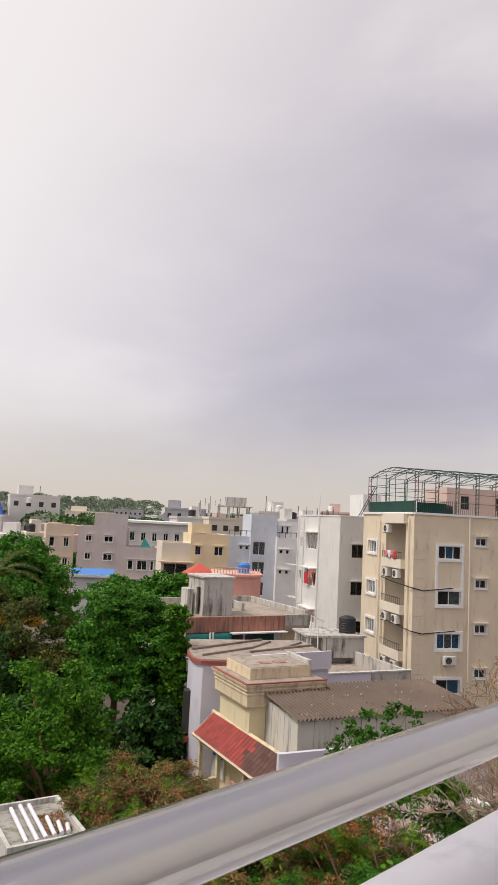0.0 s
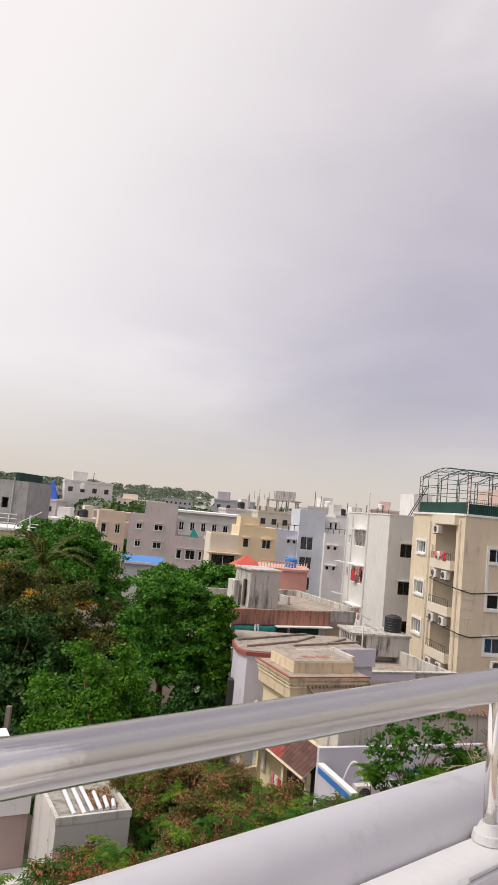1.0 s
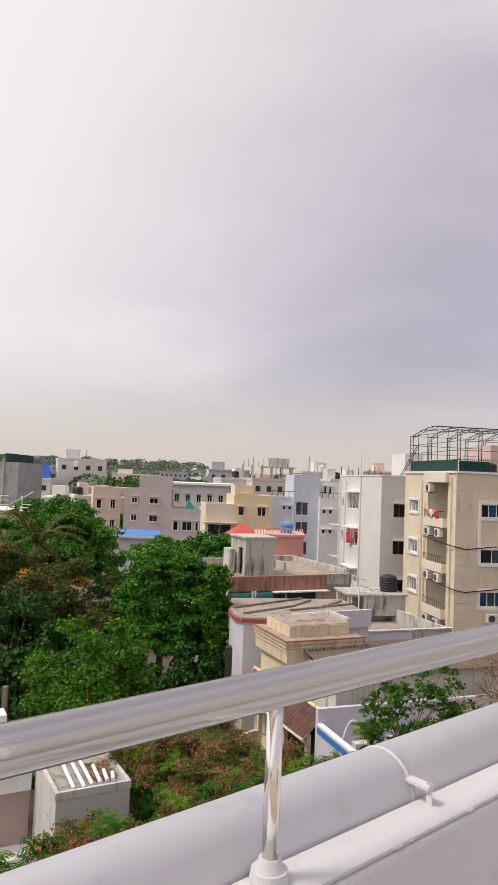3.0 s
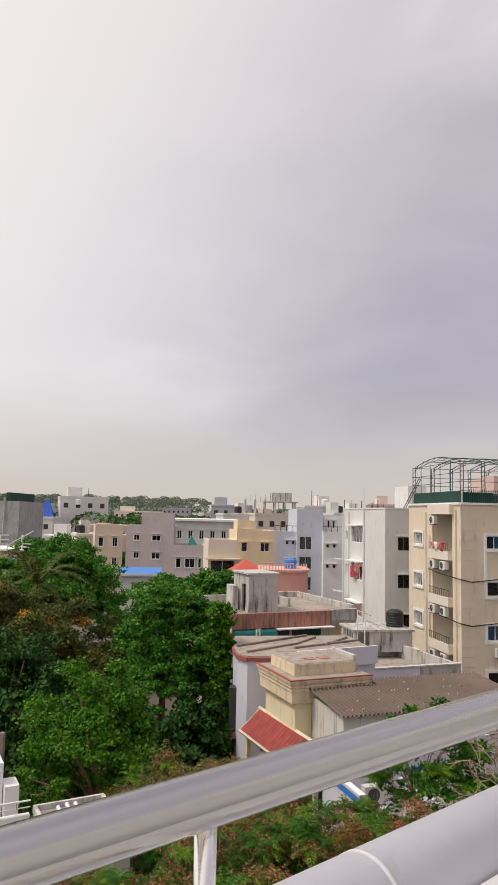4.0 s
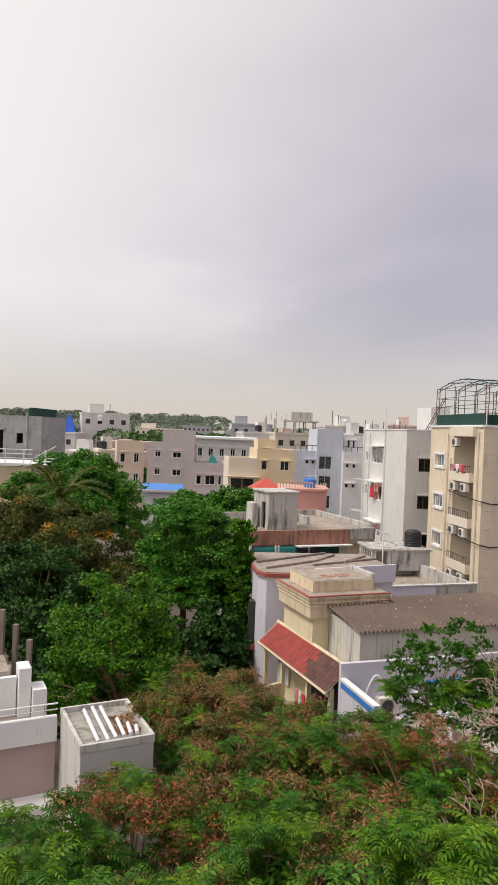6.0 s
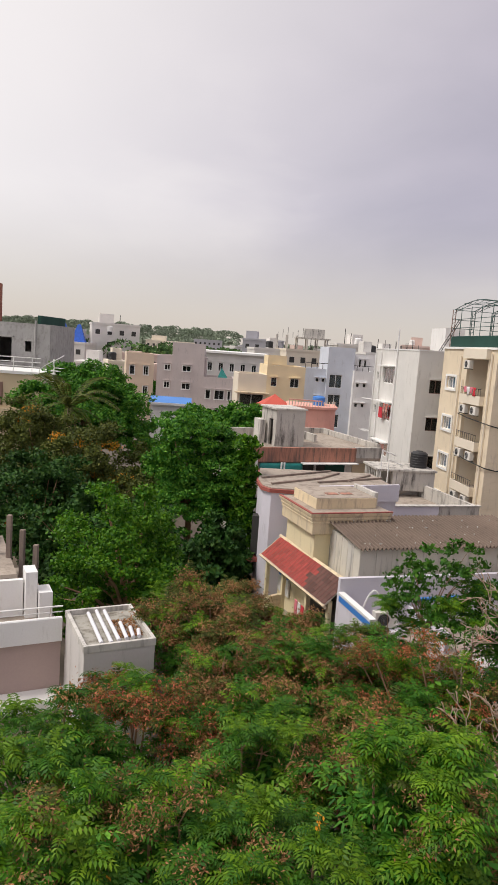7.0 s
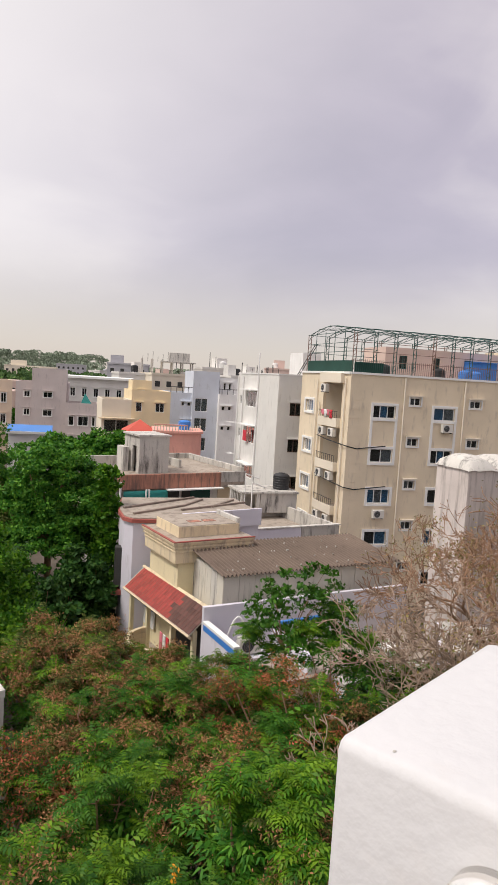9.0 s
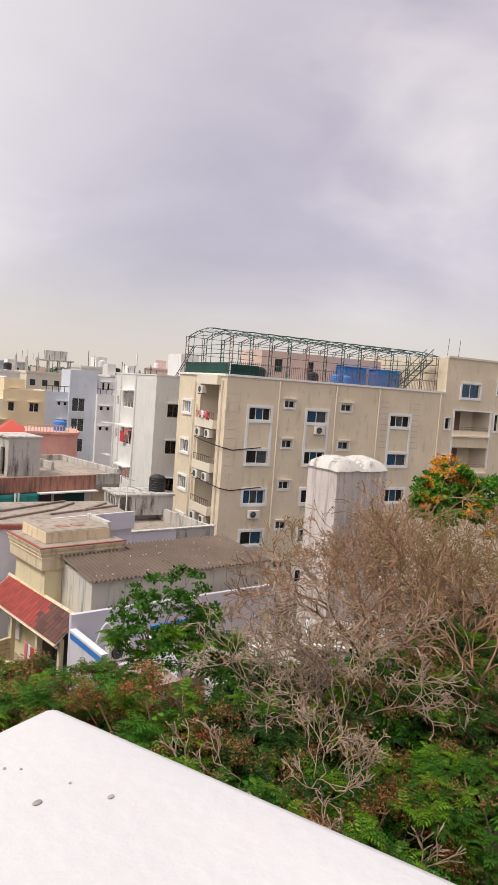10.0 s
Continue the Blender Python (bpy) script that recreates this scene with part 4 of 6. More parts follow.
# ---- white block beside it ----
wr = [(12.2, 13.23), (9.29, 10.32), (6.3, 7.3), (3.3, 4.3)]
white_l = holes_of([(5.6, 8.4)], [(12.5, 13.85), (9.3, 10.75), (6.2, 7.3)]) + holes_of([(9.6, 10.3)], [(12.6, 13.4), (9.6, 10.4), (6.6, 7.4)])
white, whf = shell("white_apartment_block", "white apartment block with dark windows and a plain curved end", 7.95, 54.3, 12, 9, 11, 15.4, WHITE_SIDE, holes_of([(1.05, 2.05), (4.5, 5.5)], wr), white_l, parapet=0.6)
for s in ((1.05, 2.05), (4.5, 5.5)):
    for r in wr:
        window(white, whf["front"], *s, *r, GLASS_DARK, IRON_BROWN, 1, 0.0)
        part("sunshade", whf["front"].box(s[0] - 0.1, s[1] + 0.1, 0.002, 0.2, r[1] + 0.04, r[1] + 0.11), WHITE_SIDE, white)
WL = whf["left"]
for c, d in ((12.5, 13.85), (9.3, 10.75), (6.2, 7.3)):
    window(white, WL, 5.6, 8.4, c, d, GLASS_DARK, TRIM, 2)
    part("sunshade", WL.box(5.3, 8.7, 0.002, 0.6, d + 0.1, d + 0.2), WHITE, white)
for c, d in ((12.6, 13.4), (9.6, 10.4), (6.6, 7.4)):
    window(white, WL, 9.6, 10.3, c, d, GLASS_DARK, TRIM, 0)
for s in (4.9, 9.2, 10.8):
    bm = bmesh.new()
    tube(bm, WL.m @ Vector((s, -0.1, 1)), WL.m @ Vector((s, -0.1, 17.2 if s < 5 else 15.2)), 0.06)
    part("downpipe", bm, WHITE, white)
for z in (10.9, 8.0):
    bm = bmesh.new()
    for k in range(6):
        tube(bm, WL.m @ Vector((8.9 + 0.01 * k, -0.5 - 0.12 * k, z)), WL.m @ Vector((10.9, -0.5 - 0.12 * k, z)), 0.012, sides=4)
    part("drying_rack", bm, TRIM, white)
bm = bmesh.new()
whf["front"].add(bm, -0.02, 9.02, -0.3, 0.05, 15.4, 15.5)
WL.add(bm, 0.0, 11.0, -0.28, 0.05, 15.4, 15.5)
part("coping", bm, WHITE, white)
p = pose(7.95, 54.3, 0, 0, 0, 12) @ Vector((-0.25, 7.0, 9.45))
red = thing("red_cloth", "red cloth hung out of a window of the white block", "laundry", p.x, p.y, p.z, 12 - 90)
part("cloth", box(-0.9, 0.1, -0.04, 0.0, 0, 0.95, 0.01), CLOTH_RED, red)
p = pose(7.95, 54.3, 0, 0, 0, 12) @ Vector((3.0, 1.5, 14.8))
lad = thing("ladder", "dark iron ladder leaning up to the next roof", "ladder", p.x, p.y, p.z, 12)
for y in (0, 0.45):
    bm = bmesh.new()
    tube(bm, (-1.1, y, 0), (0.7, y, 3.3), 0.035, sides=5)
    part("rail", bm, IRON_DARK, lad)
for k in range(9):
    bm = bmesh.new()
    tube(bm, (-1.0 + 0.2 * k, 0, 0.2 + 0.36 * k), (-1.0 + 0.2 * k, 0.45, 0.2 + 0.36 * k), 0.02, sides=5)
    part("rung", bm, IRON_DARK, lad)
for k in range(14):
    p = pose(7.95, 54.3, 0, 0, 0, 12) @ Vector((0.4 + (k % 4) * 0.5, 5.5 + (k // 4) * 1.5, 14.8))
    pipe_run("rebar", [p, p + Vector((0.08 * math.sin(k * 2.1), 0.05, 1.0 + 0.5 * ((k * 7) % 5) / 4))], 0.022, IRON_DARK, "bare reinforcing rod sticking up from the roof", "rod", sides=4)

# ---- yellow house, sheet-roofed shed and tiled porch ----
def local(x, y, turn):
    return pose(x, y, 0, 0, 0, turn)


def prism(bm, pts, z0, z1):
    lo = [bm.verts.new((x, y, z0)) for x, y in pts]
    hi = [bm.verts.new((x, y, z1)) for x, y in pts]
    n = len(pts)
    bm.faces.new(hi)
    bm.faces.new(list(reversed(lo)))
    for i in range(n):
        bm.faces.new((lo[i], lo[(i + 1) % n], hi[(i + 1) % n], hi[i]))


yel = thing("yellow_house", "pale yellow house with a stepped cornice and flat roof", "house", 0.45, 25.35, 0, 25)
yel.scale = (0.85, 0.73, 1.0)
part("wall", box(0.16, 3.55, 0.12, 3.7, 0, 8.3), YELLOW, yel)
for k, (o, z0, z1) in enumerate(((-0.06, 8.05, 8.45), (-0.10, 8.455, 8.52), (-0.08, 8.52, 8.60), (-0.14, 8.60, 8.67), (-0.12, 8.67, 8.74), (-0.19, 8.74, 8.80), (-0.22, 8.80, 8.86))):
    part("cornice", box(o, 3.75 - o * 0.3, o, 3.9 - o, z0, z1, 0.015), YELLOW_TRIM, yel)
bm = bmesh.new()
bx(bm, -0.225, 3.82, -0.225, -0.10, 8.862, 8.90)
bx(bm, -0.225, -0.10, -0.10, 4.1, 8.862, 8.90)
part("edge_band", bm, MAROON, yel, "maroon painted edge")
part("roof", box(-0.1, 3.75, -0.1, 4.0, 8.861, 8.875), TERRACE, yel)
bm = bmesh.new()
bx(bm, 0.35, 3.4, 0.7, 3.6, 8.876, 9.28, 0.01)
part("roof_slab", bm, YELLOW_TRIM, yel)
part("slab_top", box(0.38, 3.37, 0.73, 3.57, 9.281, 9.30), TERRACE, yel)
for k in range(2):
    part("patch", box(1.2 + k * 0.75, 1.8 + k * 0.75, 1.5, 1.95, 9.301, 9.315), RUST, yel)
bm = bmesh.new()
bx(bm, 3.42, 3.6, 1.0, 3.4, 8.876, 9.45, 0.02)
part("low_wall", bm, CONCRETE_PALE, yel)

shed = thing("sheet_shed", "grey sheet-walled rooftop shed with a corrugated cement roof", "shed", 2.08, 23.4, 0, 22)
nx_ = 96
vs, fs = [], []
WS, DS = 7.35, 3.0
for j in range(7):
    for i in range(nx_ * 4 + 1):
        x = -0.15 + (WS + 0.3) * i / (nx_ * 4)
        y = -0.22 + (DS + 0.3) * j / 6
        vs.append((x, y, 8.28 + 0.09 * (y + 0.2) + 0.050 * math.sin(2 * math.pi * i / 4 * 0.5)))
for j in range(6):
    for i in range(nx_ * 4):
        a = j * (nx_ * 4 + 1) + i
        fs.append((a, a + 1, a + nx_ * 4 + 2, a + nx_ * 4 + 1))
roof = raw("roof", vs, fs, ASBESTOS, shed, smooth=False)
roof.modifiers.new("thick", "SOLIDIFY").thickness = 0.012
rng = np.random.default_rng(3)
for k in range(34):
    part("bolt_cap", box(-0.016, 0.016, -0.016, 0.016, 0, 0.05, 0, Matrix.Translation((rng.uniform(0.2, 7.1), 0.15 + 0.75 * (k % 4), 8.30 + 0.09 * (0.35 + 0.75 * (k % 4))))), CONCRETE_PALE, shed)
part("frame", box(0.02, WS - 0.02, 0.03, DS - 0.02, 5.0, 8.24), SHEET, shed)
for k in range(12):
    part("sheet_panel", box(k * WS / 12 + 0.012, (k + 1) * WS / 12 - 0.012, 0.0, 0.026, 7.2, 8.25), SHEET, shed)
for k in range(6):
    part("sheet_panel", box(0.0, 0.018, k * DS / 6 + 0.012, (k + 1) * DS / 6 - 0.012, 6.6, 8.22), CONCRETE_PALE if k % 3 == 1 else SHEET, shed)

# tiled porch roof: rows of clay tiles on a pitched deck
porch = thing("porch_roof", "red clay tiled lean-to roof, darker and older at one end", "roof", 1.78, 22.42, 0, 26.5)
PL, PW, PZ0, PZ1 = 6.4, 0.85, 6.34, 7.08
bm = bmesh.new()
tilt = math.atan2(PZ1 - PZ0, PW)
deck = Matrix.Translation((-0.55, 0, PZ0)) @ Matrix.Rotation(-tilt, 4, "Y")
run = math.hypot(PW, PZ1 - PZ0)
bx(bm, 0, run, 0.72, PL, -0.06, -0.005, 0, deck)
part("deck", bm, CREAM_TRIM, porch)
bm = bmesh.new()
bx(bm, -0.06, 0.03, 0.70, PL + 0.05, -0.16, -0.01, 0, deck)
part("fascia_board", bm, YELLOW_TRIM, porch)
tile_mesh = {}
for key, m_ in (("new", TILE), ("old", TILE_OLD)):
    bm = bmesh.new()
    for k in range(6):
        a0, a1 = math.pi * k / 6, math.pi * (k + 1) / 6
        q = [bm.verts.new((0, 0.115 * math.cos(a0), 0.045 * math.sin(a0))), bm.verts.new((0.27, 0.115 * math.cos(a0), 0.035 * math.sin(a0) - 0.012)),
             bm.verts.new((0.27, 0.115 * math.cos(a1), 0.035 * math.sin(a1) - 0.012)), bm.verts.new((0, 0.115 * math.cos(a1), 0.045 * math.sin(a1)))]
        bm.faces.new(q)
    end = [bm.verts.new((0, 0.115 * math.cos(math.pi * k / 6), 0.045 * math.sin(math.pi * k / 6))) for k in range(7)]
    bm.faces.new(end)
    me = bpy.data.meshes.new("tile_" + key)
    bm.to_mesh(me)
    bm.free()
    me.materials.append(m_)
    tile_mesh[key] = me
for r in range(5):
    for k in range(3, 27):
        y = 0.12 + k * 0.234
        ob = new("tile", tile_mesh["old" if y < 2.35 + 0.2 * ((r * 7) % 3) else "new"])
        ob.parent = porch
        ob.matrix_basis = deck @ Matrix.Translation((0.02 + r * 0.205, y, 0.012 + 0.006 * ((k * 5 + r * 3) % 4) / 4))
bm = bmesh.new()
bx(bm, run - 0.05, run + 0.06, 0.72, PL + 0.05, -0.03, 0.04, 0, deck)
part("ridge", bm, YELLOW_TRIM, porch)

# porch below: columns, curved stone balcony front, doorways as painted shade, hanging cloth
verandah = thing("verandah", "yellow verandah with pillars, doorway panels painted as shade and a curved front wall", "porch", 1.78, 22.42, 0, 26.5)
part("back_wall", box(0.35, 0.5, 0.72, 6.4, 0, 7.0), YELLOW, verandah)
part("floor", box(-0.45, 0.34, 0.72, 6.4, 4.1, 4.25), TERRACE, verandah)
for y in (0.85, 2.5, 4.6, 6.2):
    part("pillar", box(-0.34, -0.18, y - 0.08, y + 0.08, 3.75, 6.42, 0.02), YELLOW, verandah)
# dark panels on the back wall paint the verandah's deep shade
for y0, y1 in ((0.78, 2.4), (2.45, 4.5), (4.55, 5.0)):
    part("doorway", box(0.30, 0.345, y0, y1, 3.76, 6.75), ROOM_SHADE, verandah)
part("window_panel", box(0.20, 0.26, 5.05, 6.1, 4.9, 6.3), TRIM, verandah, "white barred window with a blue curtain")
part("curtain", box(0.17, 0.195, 5.15, 6.0, 5.6, 6.25), BLUE_SHEET, verandah)
bm = bmesh.new()
for k in range(14):
    a = math.radians(95 + k * 170 / 14)
    for j in range(7):
        m_ = Matrix.Translation((-0.25, 3.4, 3.95 + j * 0.19)) @ Matrix.Rotation(a, 4, "Z")
        bx(bm, 1.15, 1.30, -0.155, 0.155, 0, 0.178, 0.015, m_ @ Matrix.Rotation(0.02 * (j % 2), 4, "Z"))
part("curved_wall", bm, YELLOW_TRIM, verandah, "curved wall of pale rounded stones")
cl = thing("hanging_clothes", "red and white clothes hanging in the verandah", "laundry", 1.40, 22.35, 4.6, 23)
for k, m_ in enumerate((CLOTH_RED, CLOTH_WHITE, CLOTH_PINK)):
    part("garment", box(-0.38, -0.34, 1.9 + k * 0.3, 2.12 + k * 0.3, 0.2, 1.15, 0.015), m_, cl)

# lavender yard walls, lower terrace, its parapet with a blue band
yard = thing("yard_wall", "lavender-white yard walls with blue painted edge", "wall", 1.44, 22.62, 0, 22)
bm = bmesh.new()
bx(bm, 0, 8.6, 0, 0.16, 4.5, 7.38, 0.01)
bx(bm, 8.44, 8.6, 0.17, 3.4, 4.5, 7.1, 0.01)
part("back_wall", bm, LAVENDER, yard)
bm = bmesh.new()
bx(bm, 0.0, 0.15, -2.3, -0.01, 4.5, 6.85, 0.01)
part("side_wall", bm, LAVENDER, yard)
part("blue_band", box(-0.012, 0.162, -2.3, -0.01, 6.62, 6.80), BLUE_SHEET, yard, "bright blue painted band")
part("coping", box(-0.03, 0.18, -2.32, 0.0, 6.852, 6.92), TRIM, yard)
part("terrace", box(0.16, 8.5, -2.6, -0.01, 4.4, 5.7), TERRACE, yard)
part("step_wall", box(2.6, 2.75, -2.4, -0.02, 5.701, 6.35), LAVENDER, yard)
part("blue_beam", box(2.3, 3.9, -1.2, -1.08, 6.9, 7.0, 0, Matrix.Rotation(0.05, 4, "Z")), BLUE_SHEET, yard)
p = local(1.44, 22.62, 22) @ Vector((1.35, -0.55, 5.95))
ac = ac_unit(p.x, p.y, p.z, 22, "ivory outdoor air conditioner unit on a yard ledge")
part("ledge", box(0.7, 2.0, -1.1, -0.02, 5.701, 5.90), LAVENDER, yard)
pts = [p + Vector((-0.7 + 0.06 * k, 0.25, 0.1 + 0.95 * math.sin(math.pi * k / 14))) for k in range(15)]
pipe_run("hose", pts, 0.035, TRIM, "white lagged hose arching up the yard wall", "hose")
low = thing("low_outhouse", "low white outhouse with a flat roof and vents", "house", 5.9, 21.0, 0, 22)
part("wall", box(0, 3.6, 0, 2.4, 0, 5.5), LAVENDER, low)
part("roof", box(-0.1, 3.7, -0.1, 2.5, 5.501, 5.62), CONCRETE, low)
part("skylight", box(0.9, 1.5, 1.0, 1.8, 5.621, 5.75, 0.02), RUST, low)
bm = bmesh.new()
bx(bm, 2.4, 2.9, 0.9, 1.4, 5.621, 6.0, 0.02)
bx(bm, 2.3, 3.0, 0.8, 1.5, 6.001, 6.06)
part("vent", bm, TRIM, low)
far_low = thing("white_bungalow", "low white bungalow wall with a sloping coping", "house", 9.6, 22.8, 0, -20)
part("wall", box(0, 5.2, 0, 3.0, 0, 6.0), LAVENDER, far_low)
part("coping", box(-0.1, 5.3, -0.1, 0.12, 6.001, 6.12), TRIM, far_low)
part("roof", box(0.1, 5.2, 0.13, 3.0, 6.001, 6.06), CONCRETE, far_low)
part("chimney", box(1.8, 2.4, 1.0, 1.6, 6.061, 6.6, 0.02), RUST, far_low)

# lavender house with a maroon roof edge
lav = thing("lavender_house", "lavender-white house with a maroon roof edge and beamed terrace", "house", 0, 0, 0.25)
LP = [(-2.05, 30.4), (-1.75, 29.1), (-1.35, 28.65), (-0.3, 28.75), (0.6, 29.0), (4.1, 30.9), (3.2, 34.3), (-2.2, 33.2)]
bm = bmesh.new()
prism(bm, LP, -0.25, 8.55)
part("wall", bm, LAVENDER, lav)
big = [(x * 1.0 + (0.07 if x > 2 else -0.07), y - 0.07 if y < 30.5 else y + 0.05) for x, y in LP]
bm = bmesh.new()
prism(bm, big, 8.551, 8.70)
part("roof_edge", bm, MAROON, lav, "maroon painted roof edge")
bm = bmesh.new()
prism(bm, [(x, y + 0.05) for x, y in LP], 8.701, 8.74)
part("terrace", bm, TERRACE, lav)
for a, b in (((-1.4, 29.4), (0.7, 31.6)), ((0.7, 31.6), (1.6, 33.4)), ((-1.9, 30.6), (1.2, 33.8)), ((0.6, 30.6), (3.6, 33.0)), ((2.0, 31.6), (3.1, 33.6))):
    d = Vector((b[0] - a[0], b[1] - a[1], 0))
    m_ = Matrix.Translation((a[0], a[1], 8.74)) @ Matrix.Rotation(math.atan2(d.y, d.x), 4, "Z")
    part("beam", box(0, d.length, -0.06, 0.06, 0.001, 0.085, 0.01, m_), BEAM, lav)
part("side_wall", box(0, 4.0, 0, 0.12, 8.2, 8.95, 0, local(0.68, 28.86, 28.5)), LAVENDER, lav)
bm = bmesh.new()
for k in range(8):
    a = math.pi * k / 8
    tube(bm, (-2.0, 29.95, 6.6), (-2.08, 29.95 + 0.0, 6.61), 0.02, sides=4)
bx(bm, -2.12, -1.7, 29.4, 29.9, 5.6, 7.3, 0.02)
# solid block coloured like the shade in a niche
part("niche_window", bm, ROOM_SHADE, lav)
part("sill", box(-2.25, -1.5, 29.2, 30.0, 5.3, 5.5, 0.02), MAROON, lav)

# ---- weathered house with a rust-streaked fascia ----
old = thing("weathered_house", "weathered house with a rust-streaked fascia and bare terrace", "house", -3.2, 42.8, 0, 26.5)
part("wall", box(0.25, 9.0, 0.9, 8.6, 0, 7.55), CONCRETE_PALE, old)
part("fascia", box(0, 7.25, 0, 0.25, 7.66, 8.6, 0.02), RUST, old)
part("fascia_end", box(7.27, 9.35, 0.25, 0.5, 7.9, 8.62, 0.02), CONCRETE, old)
part("terrace", box(0.0, 9.3, 0.26, 8.9, 7.551, 8.45), TERRACE, old)
bm = bmesh.new()
bx(bm, 3.4, 9.3, 8.5, 8.75, 8.451, 8.85, 0.02)
bx(bm, 9.1, 9.35, 0.55, 8.49, 8.451, 8.85, 0.02)
bx(bm, -3.0, 3.2, 5.6, 5.85, 8.0, 9.1, 0.02)
bx(bm, 5.8, 6.0, 3.5, 8.49, 8.451, 9.0, 0.02)
part("parapet", bm, CONCRETE, old)
part("sunshade", box(3.2, 7.2, -0.5, 0.0, 7.58, 7.655), TRIM, old)
# dark sheets on the wall, painted as shaded interiors
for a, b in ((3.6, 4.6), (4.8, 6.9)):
    part("opening", box(a, b, 0.86, 0.895, 6.5, 7.4), ROOM_SHADE, old)
part("net", box(5.4, 6.9, 0.80, 0.82, 6.55, 7.45), GREEN_NET, old)
part("pipe_stub", box(0.05, 0.15, -0.15, -0.05, 6.3, 8.2), TRIM, old)
part("door_panel", box(7.5, 8.6, 0.84, 0.89, 6.2, 7.7), TAN, old)
part("front_ledge", box(-0.2, 7.3, -1.4, -1.2, 6.2, 6.5, 0.02), CONCRETE_PALE, old)
vs, fs = [], []
for i in range(25):
    for j in range(5):
        vs.append((0.3 + i * 0.125, -0.12 - 0.10 * math.sin(i * 0.9) * (j / 4), 7.6 - j * 0.24 - 0.07 * math.sin(i * 0.26) * (j / 4)))
for i in range(24):
    for j in range(4):
        fs.append((i * 5 + j, i * 5 + j + 1, (i + 1) * 5 + j + 1, (i + 1) * 5 + j))
tp = raw("tarpaulin", vs, fs, TEAL, None, smooth=True)
tp.matrix_basis = local(-3.2, 42.8, 26.5)
tp.modifiers.new("thick", "SOLIDIFY").thickness = 0.02
tagged(tp, "teal green tarpaulin hung under the rusty fascia", "tarpaulin")
for x in (1.75, 1.95):
    bm = bmesh.new()
    tube(bm, (x, -0.25, 6.3), (x, -0.25, 7.7), 0.06)
    part("downpipe", bm, TRIM, old)
head = thing("stair_room", "streaked concrete stair head with a side doorway on the terrace", "stair head", -2.2, 45.0, 8.45, 27)
bm = bmesh.new()
wall_mesh(bm, Face(0, 0, 0, 1, -1, 0), 0.0, 2.3, 0, 2.4, [(0.35, 1.0, 0, 1.75)], 0.15)
bx(bm, 0.0, 2.1, -0.15, 0.0, 0, 2.4)
bx(bm, 1.95, 2.1, 0.0, 2.3, 0, 2.4)
bx(bm, 0.15, 1.95, 2.15, 2.3, 0, 2.4)
part("wall", bm, CONCRETE, head)
part("roof", box(-0.12, 2.2, -0.25, 2.4, 2.401, 2.52, 0.02), CONCRETE_PALE, head)
part("side_block", box(-0.55, -0.16, 1.2, 2.3, 0, 1.6, 0.02), CONCRETE_PALE, head)
p = local(-3.2, 42.8, 26.5) @ Vector((3.3, 2.4, 8.451))
bk = thing("old_machine", "dark scrap frame with wheels on the terrace", "scrap", p.x, p.y, p.z, 40)
bm = bmesh.new()
for k in range(12):
    a, b = k * math.pi / 6, (k + 1) * math.pi / 6
    for x in (-0.45, 0.45):
        tube(bm, (x + 0.28 * math.cos(a), 0, 0.3 + 0.28 * math.sin(a)), (x + 0.28 * math.cos(b), 0, 0.3 + 0.28 * math.sin(b)), 0.03, sides=5)
part("wheel", bm, IRON_DARK, bk)
bm = bmesh.new()
for a, b in (((-0.45, 0, 0.3), (0, 0, 0.75)), ((0, 0, 0.75), (0.45, 0, 0.3)), ((-0.45, 0, 0.3), (0.1, 0, 0.3)), ((-0.2, 0, 0.55), (-0.25, 0, 1.0)), ((0.1, 0, 0.3), (0.3, 0, 0.95))):
    tube(bm, a, b, 0.035, sides=5)
part("frame", bm, IRON_DARK, bk)

# ---- house with the concrete tank platform ----
tb = thing("terrace_house", "house with a stained parapet and a raised concrete tank platform", "house", 4.5, 34.4, 0, 22)
part("wall", box(0, 5.0, 0, 9.0, 0, 6.6), LAVENDER, tb)
part("terrace", box(0.2, 4.8, 0.2, 9.0, 6.601, 6.68), TERRACE, tb)
bm = bmesh.new()
bx(bm, 0, 2.6, 0, 0.18, 6.601, 7.4, 0.01)
part("parapet_pale", bm, LAVENDER, tb)
bm = bmesh.new()
bx(bm, 2.62, 5.0, 0, 0.18, 6.601, 7.42, 0.01)
bx(bm, 4.82, 5.0, 0.19, 6.0, 6.601, 7.42, 0.01)
bx(bm, 3.2, 5.0, 6.01, 6.2, 6.601, 7.5, 0.01)
part("parapet", bm, CONCRETE, tb)
part("coping", box(-0.05, 5.05, -0.06, 0.22, 7.421, 7.48), CONCRETE_PALE, tb)
plat = thing("tank_platform", "stained concrete platform on columns under the water tank", "platform", 5.1, 40.6, 6.68, 14)
part("wall", box(0.25, 2.6, 0, 0.15, 0.35, 1.5, 0.01), CONCRETE, plat)
part("slab", box(-1.0, 2.7, -0.1, 2.6, 1.501, 1.62, 0.01), CONCRETE, plat)
for x, y in ((0.0, 0.0), (2.45, 0.2), (-0.9, 2.2), (2.45, 2.3), (-0.9, 0.1)):
    part("column", box(x, x + 0.22, y, y + 0.22, 0, 1.5, 0.01), CONCRETE_PALE, plat)
part("back_wall", box(-0.65, 2.4, 2.3, 2.45, 0, 1.5), CONCRETE, plat)
for k in range(7):
    bm = bmesh.new()
    tube(bm, (-0.9, 0.3 + k * 0.3, 0.7), (-0.9, 0.3 + k * 0.3, 1.5), 0.015, sides=4)
    part("bar", bm, TRIM, plat)
